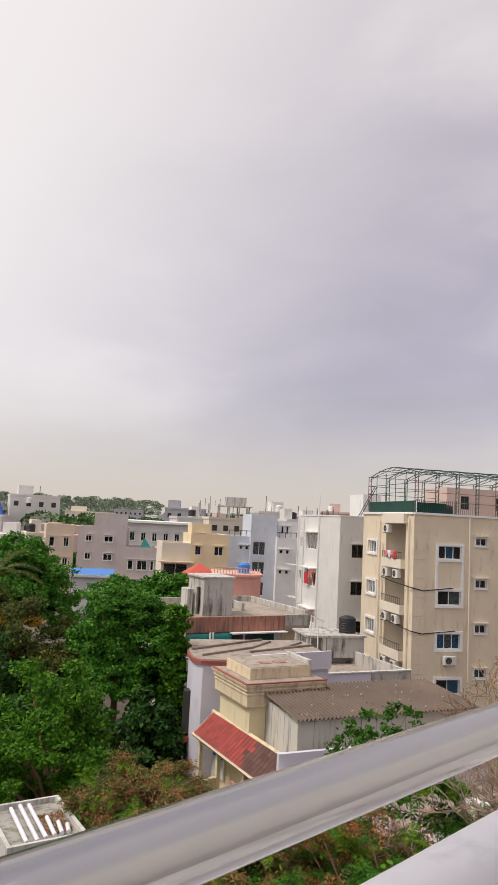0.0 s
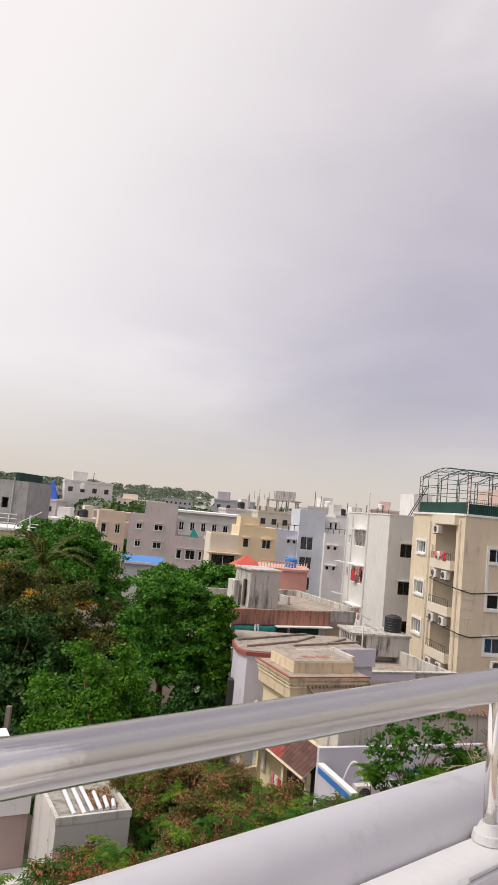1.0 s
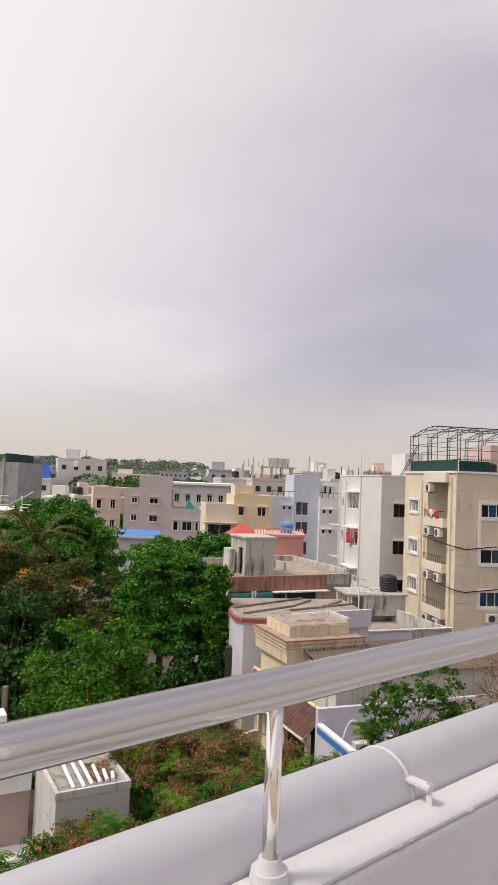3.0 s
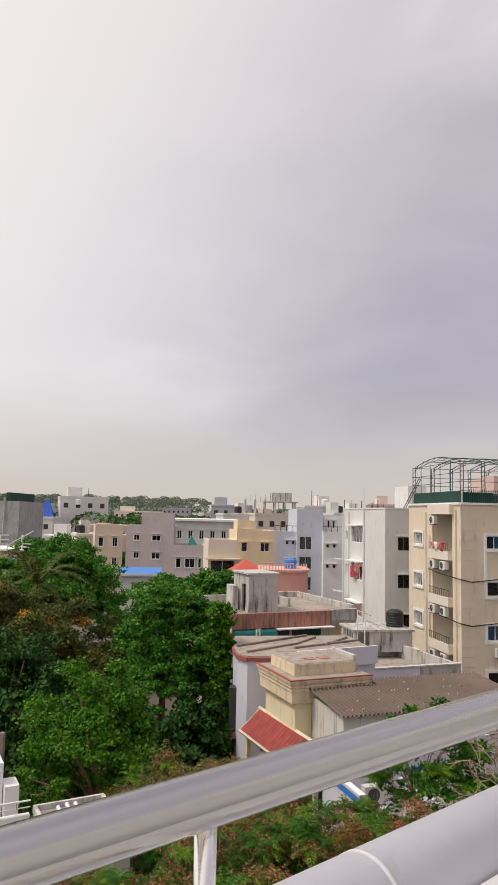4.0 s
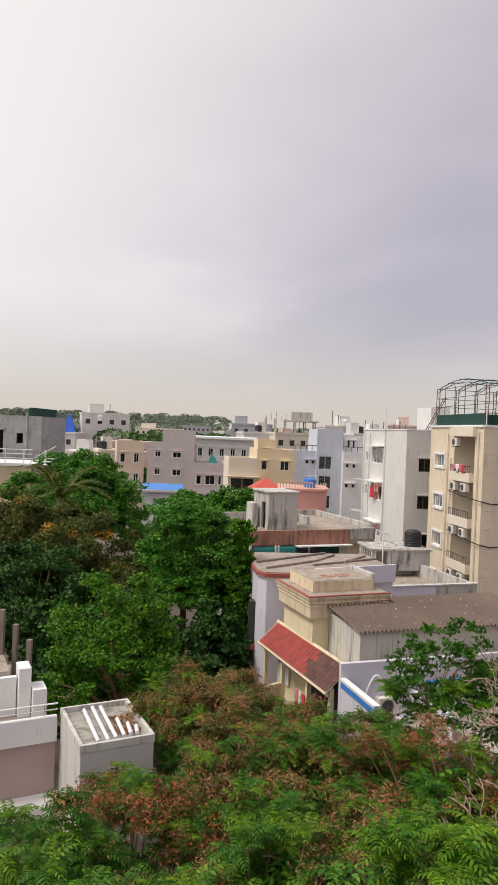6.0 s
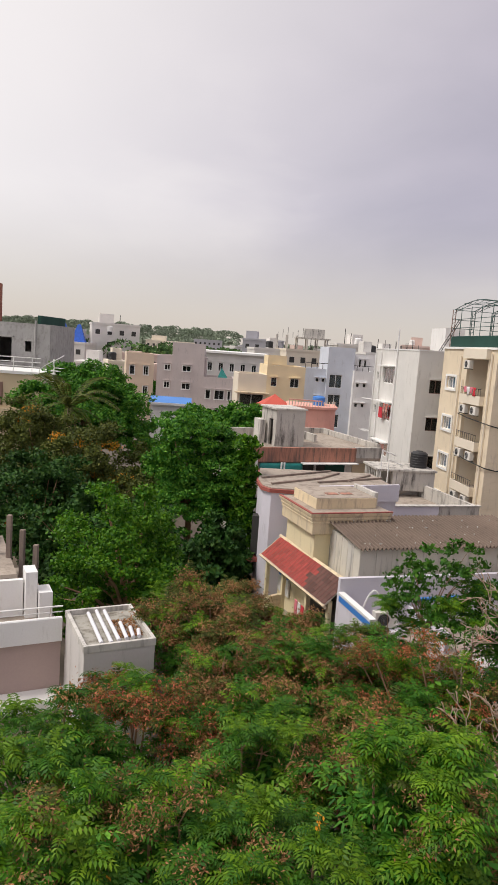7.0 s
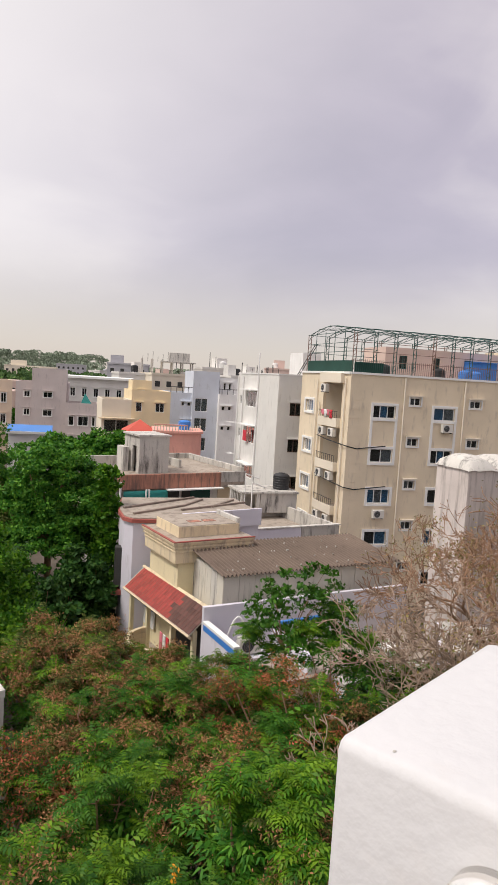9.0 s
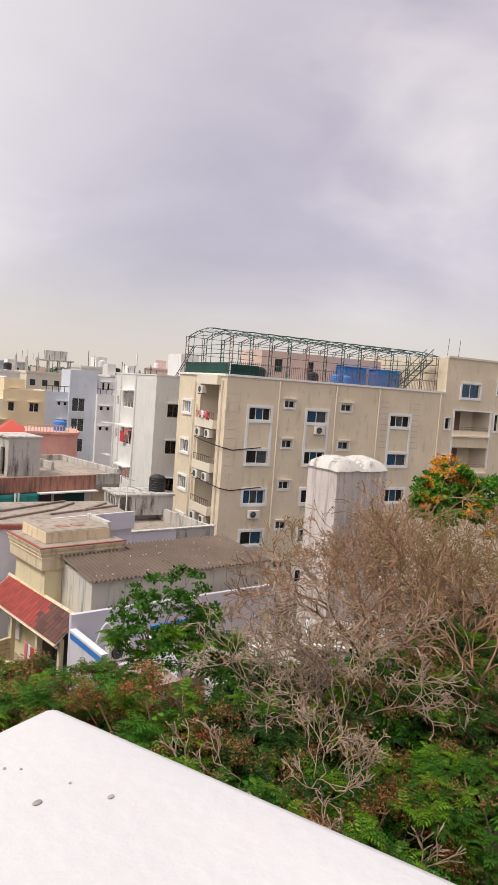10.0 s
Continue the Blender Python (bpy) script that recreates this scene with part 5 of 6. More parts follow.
water_tank(6.75, 42.2, 8.30, 0.50, 1.0, BLACK, "black ribbed plastic water tank on a concrete platform")
for x, y in ((4.35, 40.4), (4.75, 40.2)):
    pipe_run("water_pipe", [(x, y, 5.5), (x, y, 9.4 if x < 4.5 else 8.9), (x + 0.9, y + 0.9, 9.0 if x < 4.5 else 8.5)], 0.035, TRIM, "thin white water pipe beside the tank platform")

# ---- stained white tank tower behind the bare trees ----
sb = thing("stained_tower", "stained white block with a lumpy white tarpaulin top", "tower", 13.85, 31.2, 0, 16)
part("wall", box(0, 3.2, 0, 2.4, 0, 11.4, 0.02), mat("streaked_white_plaster", (0.66, 0.585, 0.55), stain=(0.36, 0.31, 0.285), amount=0.45, streak=0.12), sb)
vs, fs = [], []
for i in range(25):
    for j in range(13):
        x, y = -0.1 + 3.4 * i / 24, -0.1 + 2.6 * j / 12
        h = 0.55 * abs(math.sin(math.pi * i / 12)) ** 0.5 * math.sin(math.pi * min(max(j / 12, 0.02), 0.98)) ** 0.4
        h = h if 0 < i < 24 and 0 < j < 12 else -0.12
        vs.append((x, y, 11.41 + h + 0.05 * noise.noise(Vector((x * 3, y * 3, 0)))))
for i in range(24):
    for j in range(12):
        fs.append((i * 13 + j, i * 13 + 13 + j, i * 13 + 14 + j, i * 13 + j + 1))
raw("cover", vs, fs, CONCRETE_PALE, sb, "white tarpaulin over humps", smooth=True)

# ---- near house with long pipes on its roof ----
nr = thing("pipe_roof_house", "white stair tower with a rimmed concrete roof", "house", -4.53, 14.35, 0, 30.6)
nr.scale = (0.95, 0.795, 1.0)
part("wall", box(0.05, 1.75, 0.02, 2.7, 0, 7.85, 0.01), mat("dull_white_wall", (0.58, 0.55, 0.53), stain=(0.4, 0.37, 0.35), amount=0.3, var=0.08), nr)
part("roof", box(0.1, 1.7, 0.1, 2.6, 7.851, 7.90), mat("weathered_roof_screed", (0.36, 0.34, 0.30), stain=(0.14, 0.12, 0.09), amount=0.5, var=0.2, streak=1.0, stain_scale=2.2), nr)
bm = bmesh.new()
for a in ((0.03, 1.77, 0, 0.1), (0.03, 1.77, 2.62, 2.72), (0.03, 0.12, 0.101, 2.619), (1.68, 1.77, 0.101, 2.619)):
    bx(bm, *a, 7.851, 8.02, 0.008)
part("rim", bm, CONCRETE_PALE, nr)
nm = local(-4.53, 14.35, 30.6) @ Matrix.Diagonal((0.95, 0.795, 1.0, 1.0))
for k, (x, y0, y1) in enumerate(((0.55, 0.25, 2.45), (0.78, 0.22, 2.55), (0.98, 0.30, 2.5), (1.18, 0.35, 1.5), (1.35, 0.4, 1.1), (1.5, 0.42, 0.85))):
    a, b = nm @ Vector((x - 0.05, y0, 7.96)), nm @ Vector((x + 0.03, y1, 7.965))
    pp = pipe_run("roof_pipe", [a, b], 0.046, PVC, "length of white plastic pipe lying on a roof", sides=14)
    pp["group"] = "pipes on the roof"
rng = np.random.default_rng(12)
pos = np.array([nm @ Vector((rng.uniform(0.95, 1.62), rng.uniform(0.6, 1.9), 7.915)) for _ in range(700)])
v, f = leaf_quads(pos, np.tile([0, 0, 1.0], (700, 1)), 0.06, rng)
tagged(np_mesh("leaf_litter", v, f, LEAF_BROWN), "dry brown leaf litter on the roof", "leaves", kind="stuff")

row = thing("stepped_house", "white stepped house with pinkish walls and terraces", "house", -4.58, 14.38, 0, 30.6)
PINKISH = mat("dusty_pink_wall", (0.46, 0.35, 0.32), var=0.08)
part("wall", box(-8, -0.01, 2.2, 7.5, 0, 7.3), PINKISH, row)
part("parapet", box(-8, -0.01, 2.05, 2.19, 7.25, 7.85, 0.01), WHITE, row)
part("terrace", box(-8, -0.01, 2.21, 7.5, 7.301, 7.36), TERRACE, row)
part("upper_wall", box(-8, -0.75, 3.6, 3.75, 7.361, 8.35, 0.01), WHITE, row)
part("step_block", box(-0.72, -0.42, 3.4, 4.0, 7.361, 8.6, 0.01), WHITE, row)
part("step_block", box(-0.40, -0.06, 3.2, 3.8, 7.361, 8.1, 0.01), WHITE, row)
part("roof_slab", box(-8, -0.9, 3.76, 7.4, 8.352, 8.46), TERRACE, row)
part("back_block", box(-8, -1.4, 6.6, 7.4, 8.461, 9.2, 0.01), WHITE, row)
part("lower_ledge", box(-8, 0.1, 1.55, 2.19, 5.75, 6.0, 0.02), WHITE, row)
for k in range(7):
    bm = bmesh.new()
    tube(bm, (-7.5 + k * 1.2, 2.12, 7.85), (-7.5 + k * 1.2, 2.12, 8.12), 0.016, sides=6)
    part("rail_post", bm, STEEL, row)
bm = bmesh.new()
tube(bm, (-8, 2.12, 8.13), (0, 2.12, 8.13), 0.022, sides=8)
tube(bm, (-8, 2.12, 7.99), (0, 2.12, 7.99), 0.014, sides=8)
part("rail", bm, TRIM, row)
part("sheet_roof", box(-8, -2.4, 8.0, 11, 9.2, 9.3, 0, Matrix.Rotation(0.02, 4, "X")), ASBESTOS, row)
part("shutter", box(-8, -3.0, 8.02, 8.1, 6.7, 9.19), YELLOW_TRIM, row)
for k in range(4):
    p = local(-4.58, 14.38, 30.6) @ Vector((-1.25 + 0.30 * k, 5.6 - k * 0.42, 0))
    tagged(part("stub_column", box(p.x - 0.065, p.x + 0.065, p.y - 0.065, p.y + 0.065, 0, 10.0 - k * 0.32, 0.012), BEAM), "raw brown concrete column stub beside the stepped house", "column", group="column stubs")

# ---- left: raw concrete block, brick tower, tan house ----
raw_h, rf = shell("raw_concrete_block", "unpainted cement-plastered block with black window holes", -31.5, 50.5, 8, 11.3, 9, 15.35, GREY_RAW, [(6.2, 8.4, 12.3, 14.2), (1.5, 3.0, 13.4, 14.1), (3.6, 4.5, 13.5, 14.1), (9.4, 9.9, 13.2, 14.0), (1.0, 2.8, 10, 12)], parapet=0.2)
part("sunshade", rf["front"].box(6.0, 8.6, 0.002, 0.35, 14.25, 14.35), GREY_RAW, raw_h)
for s in (1.2, 4.9, 10.2):
    bm = bmesh.new()
    tube(bm, rf["front"].m @ Vector((s, -0.1, 8)), rf["front"].m @ Vector((s, -0.1, 15.6)), 0.07)
    part("downpipe", bm, GREY_RAW, raw_h)
bt = thing("brick_tower", "unfinished red brick stair tower with concrete bands", "tower", -34.5, 58.5, 0, 8)
part("core", box(0.05, 4.95, 0.05, 4, 0, 21.9), BRICK, bt)
for zb in (18.6, 20.9):
    part("band", box(-0.05, 5.05, -0.05, 4, zb, zb + 0.25), CONCRETE, bt)
part("side_block", box(5.0, 6.0, 0.3, 3, 0, 18.9), BRICK, bt)
part("tank_stand", box(2.4, 3.6, 0.5, 2, 21.91, 22.6, 0.02), CONCRETE, bt)
tan = thing("tan_house", "tan house wall with a white railed roof terrace", "house", -33, 44.2, 0, 8)
part("wall", box(0, 14.5, 0, 5, 0, 11.8), TAN, tan)
part("annex", box(11.2, 16.5, -0.2, 4, 0, 9.4), TAN, tan)
part("window", box(11.0, 12.0, -0.06, -0.001, 9.6, 11.2), IRON_BROWN, tan)
part("coping", box(-0.1, 14.6, -0.1, 5, 11.801, 12.0), TRIM, tan)
for z in (0.35, 0.65, 0.95):
    bm = bmesh.new()
    tube(bm, (0, 0, 12.0 + z), (14.5, 0, 12.0 + z), 0.03, sides=6)
    part("rail", bm, TRIM, tan)
for k in range(12):
    bm = bmesh.new()
    tube(bm, (0.2 + k * 1.25, 0, 12.0), (0.2 + k * 1.25, 0, 12.98), 0.03, sides=6)
    part("rail_post", bm, TRIM, tan)
sp = thing("spiral_stair", "white iron spiral stair at the end of the tan house", "stairs", -17.6, 46.0, 9.4, 8)
bm = bmesh.new()
tube(bm, (0, 0, 0), (0, 0, 3.6), 0.07)
part("column", bm, TRIM, sp)
for k in range(16):
    a = k * 0.38
    part("tread", box(0.05, 0.95, -0.13, 0.13, 0.2 * k, 0.2 * k + 0.04, 0, Matrix.Rotation(a, 4, "Z")), TRIM, sp)
bm = bmesh.new()
for k in range(30):
    a, b = k * 0.19, (k + 1) * 0.19
    tube(bm, (0.95 * math.cos(a), 0.95 * math.sin(a), 0.1 * k + 0.9), (0.95 * math.cos(b), 0.95 * math.sin(b), 0.1 * k + 1.0), 0.03, sides=5)
part("rail", bm, TRIM, sp)

# ---- middle distance ----
def simple_block(name, label, x, y, turn, W, D, H, m_, cols, rows, pane=None, parapet=0.5, left_cols=(), category="building", frame_mat=None, trim=0.0, group="", shade=True):
    holes = holes_of(cols, rows)
    e, fc = shell(name, label, x, y, turn, W, D, H, m_, holes, holes_of(left_cols, rows), parapet=parapet, category=category, group=group)
    for h in holes:
        window(e, fc["front"], *h, pane or GLASS_DARK, frame_mat or TRIM, 1 if h[1] - h[0] > 0.8 else 0, trim, width=0.07)
        if shade:
            part("sunshade", fc["front"].box(h[0] - 0.15, h[1] + 0.15, 0.002, 0.35, h[3] + 0.08 + trim, h[3] + 0.17 + trim), m_, e)
    for h in holes_of(left_cols, rows):
        window(e, fc["left"], *h, pane or GLASS_DARK, frame_mat or TRIM, 0, trim, width=0.07)
    return e, fc


R3 = [(9.6, 10.9), (6.7, 8.0), (3.7, 5.0)]
simple_block("mauve_block", "mauve-grey apartment block with white-framed windows", -26.3, 115, 8, 8.3, 9, 12.45, GREY_WALL, [(1.3, 2.2), (5.2, 7.0)], [(10.0, 10.9), (7.0, 8.0), (4.0, 5.0)], trim=0.12)
simple_block("mauve_tower", "taller mauve-grey stair tower without a parapet", -23.6, 114.2, 8, 5.4, 7, 14.7, GREY_WALL, [(1.8, 3.2)], [(10.0, 10.9), (7.0, 8.0), (4.0, 5.0)], trim=0.1)
simple_block("mauve_wing", "low mauve-grey wing with a roof terrace", -18.2, 114.5, 8, 5.2, 8, 9.35, GREY_WALL, [(0.5, 1.3), (2.0, 3.6), (4.2, 4.7)], [(5.7, 7.2), (2.5, 4.0)], trim=0.1)
simple_block("peach_block", "peach painted house with small windows", -31.2, 113.5, 18, 4.6, 7, 12.5, PEACH_WALL, [(0.6, 1.4), (2.9, 3.7)], [(8.9, 10.4), (5.5, 7.0)], trim=0.1)
hall, hf = simple_block("long_white_hall", "long white hall with a low pitched roof", -26.8, 136, -2, 17, 10, 13.2, HAZE_WHITE, [(1.5 + 2.2 * k, 2.4 + 2.2 * k) for k in range(7)], [(9.7, 11.3)], GLASS_DARK, trim=0.12)
part("pitched_roof", box(-0.4, 17.4, -0.6, 6, 13.201, 13.6, 0, Matrix.Rotation(0.02, 4, "X")), TRIM, hall)
gn = raw("green_tarp", [(-15.9, 115.2, 9.36), (-14.2, 115.4, 9.36), (-14.6, 117, 9.36), (-15.4, 116, 11.0)], [(0, 1, 3), (1, 2, 3), (2, 0, 3)], TEAL)
tagged(gn, "green tarpaulin tent on a roof", "tarpaulin")
apt, af = simple_block("ochre_apartments", "ochre-cream apartment house with shaded balconies", -6.1, 92, 12, 5.2, 8, 12.6, APT_YELLOW, [(0.6, 1.4), (3.2, 4.4)], [(9.8, 11.0), (6.7, 7.9), (3.7, 4.9)])
simple_block("ochre_stair_tower", "ochre-cream rooftop stair room", -6.2, 94, 12, 2.6, 4, 13.9, APT_YELLOW, [(0.8, 1.7)], [(11.2, 12.6)])
apt2, af2 = simple_block("ochre_wing", "cream wing with dark shaded balconies", -9.8, 91.2, 12, 3.8, 7, 11.3, CREAM_TRIM, [(0.3, 3.5)], [(6.9, 8.6), (3.9, 5.6)], GLASS_DARK, shade=False)
for z in (8.75, 5.75):
    part("awning", af2["front"].box(-0.4, 4.2, 0.002, 1.1, z, z + 0.15), YELLOW_TRIM, apt2)
    part("balcony_wall", af2["front"].box(-0.1, 3.9, 0.85, 1.0, z - 2.9, z - 1.9), CREAM_TRIM, apt2)
    part("balcony_floor", af2["front"].box(-0.1, 3.9, 0.0, 0.84, z - 2.95, z - 2.8), CREAM_TRIM, apt2)
simple_block("pale_blue_block", "pale blue apartment block with small vents", -1.44, 105, 8, 3.7, 9, 12.3, BLUE_WALL, [(1.9, 2.4), (2.8, 3.3)], [(10.3, 10.9), (7.6, 8.2)], GLASS_DARK, left_cols=[(2, 3)])
bt2, btf = simple_block("blue_stair_tower", "tall pale blue stair tower with ochre open landings", 2.1, 104.6, 8, 4.0, 9, 15.7, BLUE_WALL, [(0.4, 2.3)], [(9.6, 11.6), (6.6, 8.6), (3.6, 5.6)], GLASS, shade=False)
for z in (9.6, 6.6, 3.6):
    part("landing_wall", btf["front"].box(0.4, 2.3, -1.0, -0.9, z - 0.5, z + 2.0), APT_YELLOW, bt2)
bb, bbf = simple_block("blue_grey_block", "blue-grey apartment block with dark balconies", 6.1, 104, 8, 3.2, 10, 12.4, WHITE, [(0.4, 0.9), (1.4, 1.9)], [(10.0, 10.6), (7.0, 7.6)])
bc, bcf = simple_block("blue_side_block", "grey-blue side of an apartment block with windows", 9.3, 104.4, 30, 4.6, 6, 12.2, BLUE_WALL, [(0.2, 1.7), (2.8, 4.2)], [(9.4, 11.2), (6.3, 8.1), (3.3, 5.1)], GLASS_DARK, shade=False, trim=0.12)
simple_block("blue_roof_room", "white rooftop room with a railed terrace", 6.3, 108, 8, 5.5, 4, 14.9, WHITE, [(0.6, 1.0), (1.4, 1.8), (3.6, 4.6)], [(12.9, 14.1)])
for k in range(13):
    pipe_run("roof_rail_post", [(-1.2 + k * 0.86, 104.4 + k * 0.1, 12.3), (-1.2 + k * 0.86, 104.4 + k * 0.1, 13.2)], 0.05, IRON_DARK, "dark iron roof railing post", "railing", sides=5)["group"] = "roof railing posts"
pipe_run("roof_rail", [(-1.2, 104.35, 13.15), (9.3, 105.6, 13.15)], 0.05, IRON_DARK, "dark iron roof railing bar", "railing", sides=5)
pk = thing("pink_house", "salmon pink house with a rounded balustraded terrace", "house", -2.4, 76.2, 0.9, 4)
bm = bmesh.new()
prism(bm, [(0, 0), (3.6, 0)] + [(3.6 + 1.8 * math.sin(a), 1.8 - 1.8 * math.cos(a)) for a in (0.3, 0.7, 1.1, 1.5)] + [(5.4, 6), (0, 6)], -0.9, 7.6)
part("wall", bm, PINK, pk)
bm = bmesh.new()
prism(bm, [(-0.15, -0.2), (3.7, -0.2)] + [(3.7 + 1.9 * math.sin(a), 1.7 - 1.9 * math.cos(a)) for a in (0.3, 0.7, 1.1, 1.5)] + [(5.6, 6.1), (-0.15, 6.1)], 7.601, 7.85)
part("cornice", bm, PINK, pk)
for k in range(17):
    a = k / 16
    x, y = (0.05 + a * 5.2, -0.05 if a < 0.68 else (a - 0.68) * 5.5)
    part("baluster", box(x - 0.05, x + 0.05, y - 0.05, y + 0.05, 7.851, 8.45), CREAM_TRIM, pk)
bm = bmesh.new()
bx(bm, 0, 3.7, -0.12, 0.05, 8.451, 8.58)
part("rail", bm, PINK, pk)
bm = bmesh.new()
tube(bm, (-0.02, -0.02, 6.5), (-0.02, -0.03, 6.5), 0.01)
# flat dark plate for the shade under the arch
bx(bm, 0.1, 1.0, -0.02, -0.001, 5.6, 7.0)
part("arch", bm, ROOM_SHADE, pk)
water_tank(0.9, 79, 8.76, 0.7, 1.1, BLUE_SHEET, "blue plastic cover on the pink house terrace", "blue_cover")
rr = thing("red_roof_house", "house with a red hipped sheet roof", "house", -4.0, 79.5, 0, 10)
part("wall", box(-1.6, 1.6, -1.4, 2.5, 0, 8.2), CREAM_TRIM, rr)
raw("hipped_roof", [(-2, -1.8, 8.2), (2, -1.8, 8.2), (2, 3, 8.2), (-2, 3, 8.2), (-0.1, 0.6, 9.6)], [(0, 1, 4), (1, 2, 4), (2, 3, 4), (3, 0, 4), (3, 2, 1, 0)], RED_ROOF, rr)
bh = thing("blue_roof_hut", "white hut with a blue sheet roof between the trees", "hut", -16.9, 72, 0.45, 10)
part("wall", box(0, 4.2, 0, 3, -0.45, 7.6), WHITE, bh)
part("roof", box(-0.2, 4.3, -0.4, 3.2, 0, 0.1, 0, Matrix.Translation((0, 0, 7.75)) @ Matrix.Rotation(0.13, 4, "X")), BLUE_SHEET, bh)
part("edge", box(-0.25, 4.35, -0.45, -0.38, 7.6, 7.85), TRIM, bh)

# ---- farther houses ----
def far_house(x, y, W, H, m_, seed, label, D=9, base=0.0, name="far_building"):
    rng = np.random.default_rng(seed)
    e = thing(name, label, "building", x, y, 0, float(rng.uniform(-8, 25)), "distant houses")
    part("wall", box(0, W, 0, D, 0, H), m_, e)
    bm = bmesh.new()
    bx(bm, -0.15, W + 0.15, -0.15, D, H + 0.001, H + 0.5)
    part("parapet", bm, m_, e)
    if rng.uniform() < 0.7:
        a = rng.uniform(0, W * 0.6)
        part("roof_room", box(a, a + W * 0.3, D * 0.3, D * 0.7, H + 0.501, H + 2.8), m_, e)
    n = max(int(W / 2.6), 2)
    for k in range(n):
        for z in np.arange(H - 2.4, max(H - 9, 2), -3.0):
            if rng.uniform() < 0.85:
                s = (k + 0.3) * W / n
                # window as a thin plate in the colour of room shade
                part("window", box(s, s + 1.1, -0.04, -0.001, z, z + 1.2), ROOM_SHADE, e)
    return e


tones = [HAZE_WHITE, HAZE_WHITE, HAZE_GREY, HAZE_PEACH, CREAM_TRIM, WHITE_SIDE]
names_ = {id(HAZE_WHITE): "white", id(HAZE_GREY): "grey", id(HAZE_PEACH): "peach", id(CREAM_TRIM): "cream", id(WHITE_SIDE): "off-white"}
for k, (x, y, W, H, m_) in enumerate((
        (-13.0, 150, 6.6, 14.4, HAZE_WHITE), (-6.0, 148, 7.8, 14.6, CREAM_TRIM), (5.0, 158, 8.5, 16.6, HAZE_WHITE), (11, 150, 6.0, 15.0, WHITE_SIDE),
        (24, 195, 10, 18.0, HAZE_PEACH), (33, 170, 8, 15, HAZE_WHITE), (-56, 170, 12, 17.8, HAZE_WHITE), (-73, 168, 15, 15.9, HAZE_GREY),
        (-40, 135, 8, 9.5, HAZE_PEACH), (-50, 140, 9, 9.0, WHITE_SIDE), (-46, 118, 8, 7.6, HAZE_WHITE), (-38, 126, 6, 10.0, CREAM_TRIM),
        (-56, 128, 9, 8.2, HAZE_PEACH), (-35, 145, 7, 8.6, HAZE_WHITE), (-22, 210, 12, 17.0, HAZE_GREY), (-30, 260, 10, 14.5, HAZE_WHITE),
        (16, 210, 9, 16.0, WHITE_SIDE), (40, 240, 12, 17.5, HAZE_WHITE), (0, 230, 14, 15.5, HAZE_WHITE), (55, 200, 11, 15.0, HAZE_PEACH),
        (70, 230, 14, 16.0, HAZE_WHITE), (-90, 200, 14, 15.5, HAZE_WHITE), (-62, 118, 7, 9.0, HAZE_WHITE), (-46, 160, 10, 11.0, HAZE_PEACH), (-5, 190, 9, 13.5, HAZE_PEACH))):
    far_house(x, y, W, H, m_, 40 + k, names_[id(m_)] + " plastered house among the distant roofs")
rng = np.random.default_rng(77)
for k in range(46):
    x, y = rng.uniform(-330, 330), rng.uniform(320, 760)
    m_ = tones[rng.integers(len(tones))]
    far_house(x, y, rng.uniform(10, 24), rng.uniform(8, 15.5) + y * 0.004, m_, 200 + k, names_[id(m_)] + " building far off near the skyline", 12)
# unfinished frame on a far roof
fr = thing("unfinished_floor", "bare concrete columns and slab of an unfinished top floor", "structure", -8.5, 152, 15.1, 6)
for k in range(6):
    for j in range(2):
        part("column", box(k * 2.2, k * 2.2 + 0.3, j * 4, j * 4 + 0.3, 0, 2.4 if k > 2 else 3.0), CONCRETE, fr)
part("slab", box(4.2, 11.8, -0.4, 4.8, 2.41, 2.65), CONCRETE, fr)
part("tank_room", box(6.0, 10.5, 0.5, 4, 2.66, 4.6), CONCRETE_PALE, fr)
for k in range(10):
    bm = bmesh.new()
    tube(bm, (0.2 + k * 1.1, 0.3, 2.4), (0.2 + k * 1.1, 0.3, 3.6 + 0.5 * (k % 3)), 0.04, sides=4)
    part("rod", bm, IRON_DARK, fr)
far_house(-63, 159, 9, 12.6, HAZE_WHITE, 91, "white plastered house under the blue tarpaulins")
for x in (-60.5, -56.8):
    t = thing("blue_tent", "bright blue tarpaulin draped over a roof structure", "tarpaulin", x, 163, 13.1, 0)
    raw("cover", [(-1.8, -1, 0), (1.8, -1, 0), (1.6, 1, 0), (-1.6, 1, 0), (-0.4, 0, 4.2), (0.4, 0, 4.2)], [(0, 1, 5, 4), (1, 2, 5), (2, 3, 4, 5), (3, 0, 4), (3, 2, 1, 0)], BLUE_TARP, t)
tagged(part("green_scaffold_net", box(-24.6, -24.3, 60, 66, 10, 16.2), GREEN_NET), "green net hung on scaffolding", "net")
for k, (x, y, z0, h) in enumerate(((-50, 174, 15.6, 5), (8, 161, 16.6, 3), (6.6, 161, 16.6, 4), (13.6, 154, 15, 3.5), (-1, 152, 14.6, 3), (36, 174, 15, 4))):
    pipe_run("mast", [(x, y, z0 - 1), (x, y, z0 + h)], 0.08, IRON_DARK, "thin mast on a distant roof", "antenna", sides=5)["group"] = "masts on distant roofs"
for k, (x, y, z0) in enumerate(((9.5, 156, 17.1), (12.5, 152, 15.6), (-52, 170, 16.2), (-38, 126, 10.6), (27, 196, 18.6), (-10, 150, 15))):
    water_tank(x, y + 2, z0, 0.8, 1.5, BLACK if k % 2 else TRIM, "plastic water tank on a distant roof")

# ---- woods and skyline ----
rng = np.random.default_rng(21)


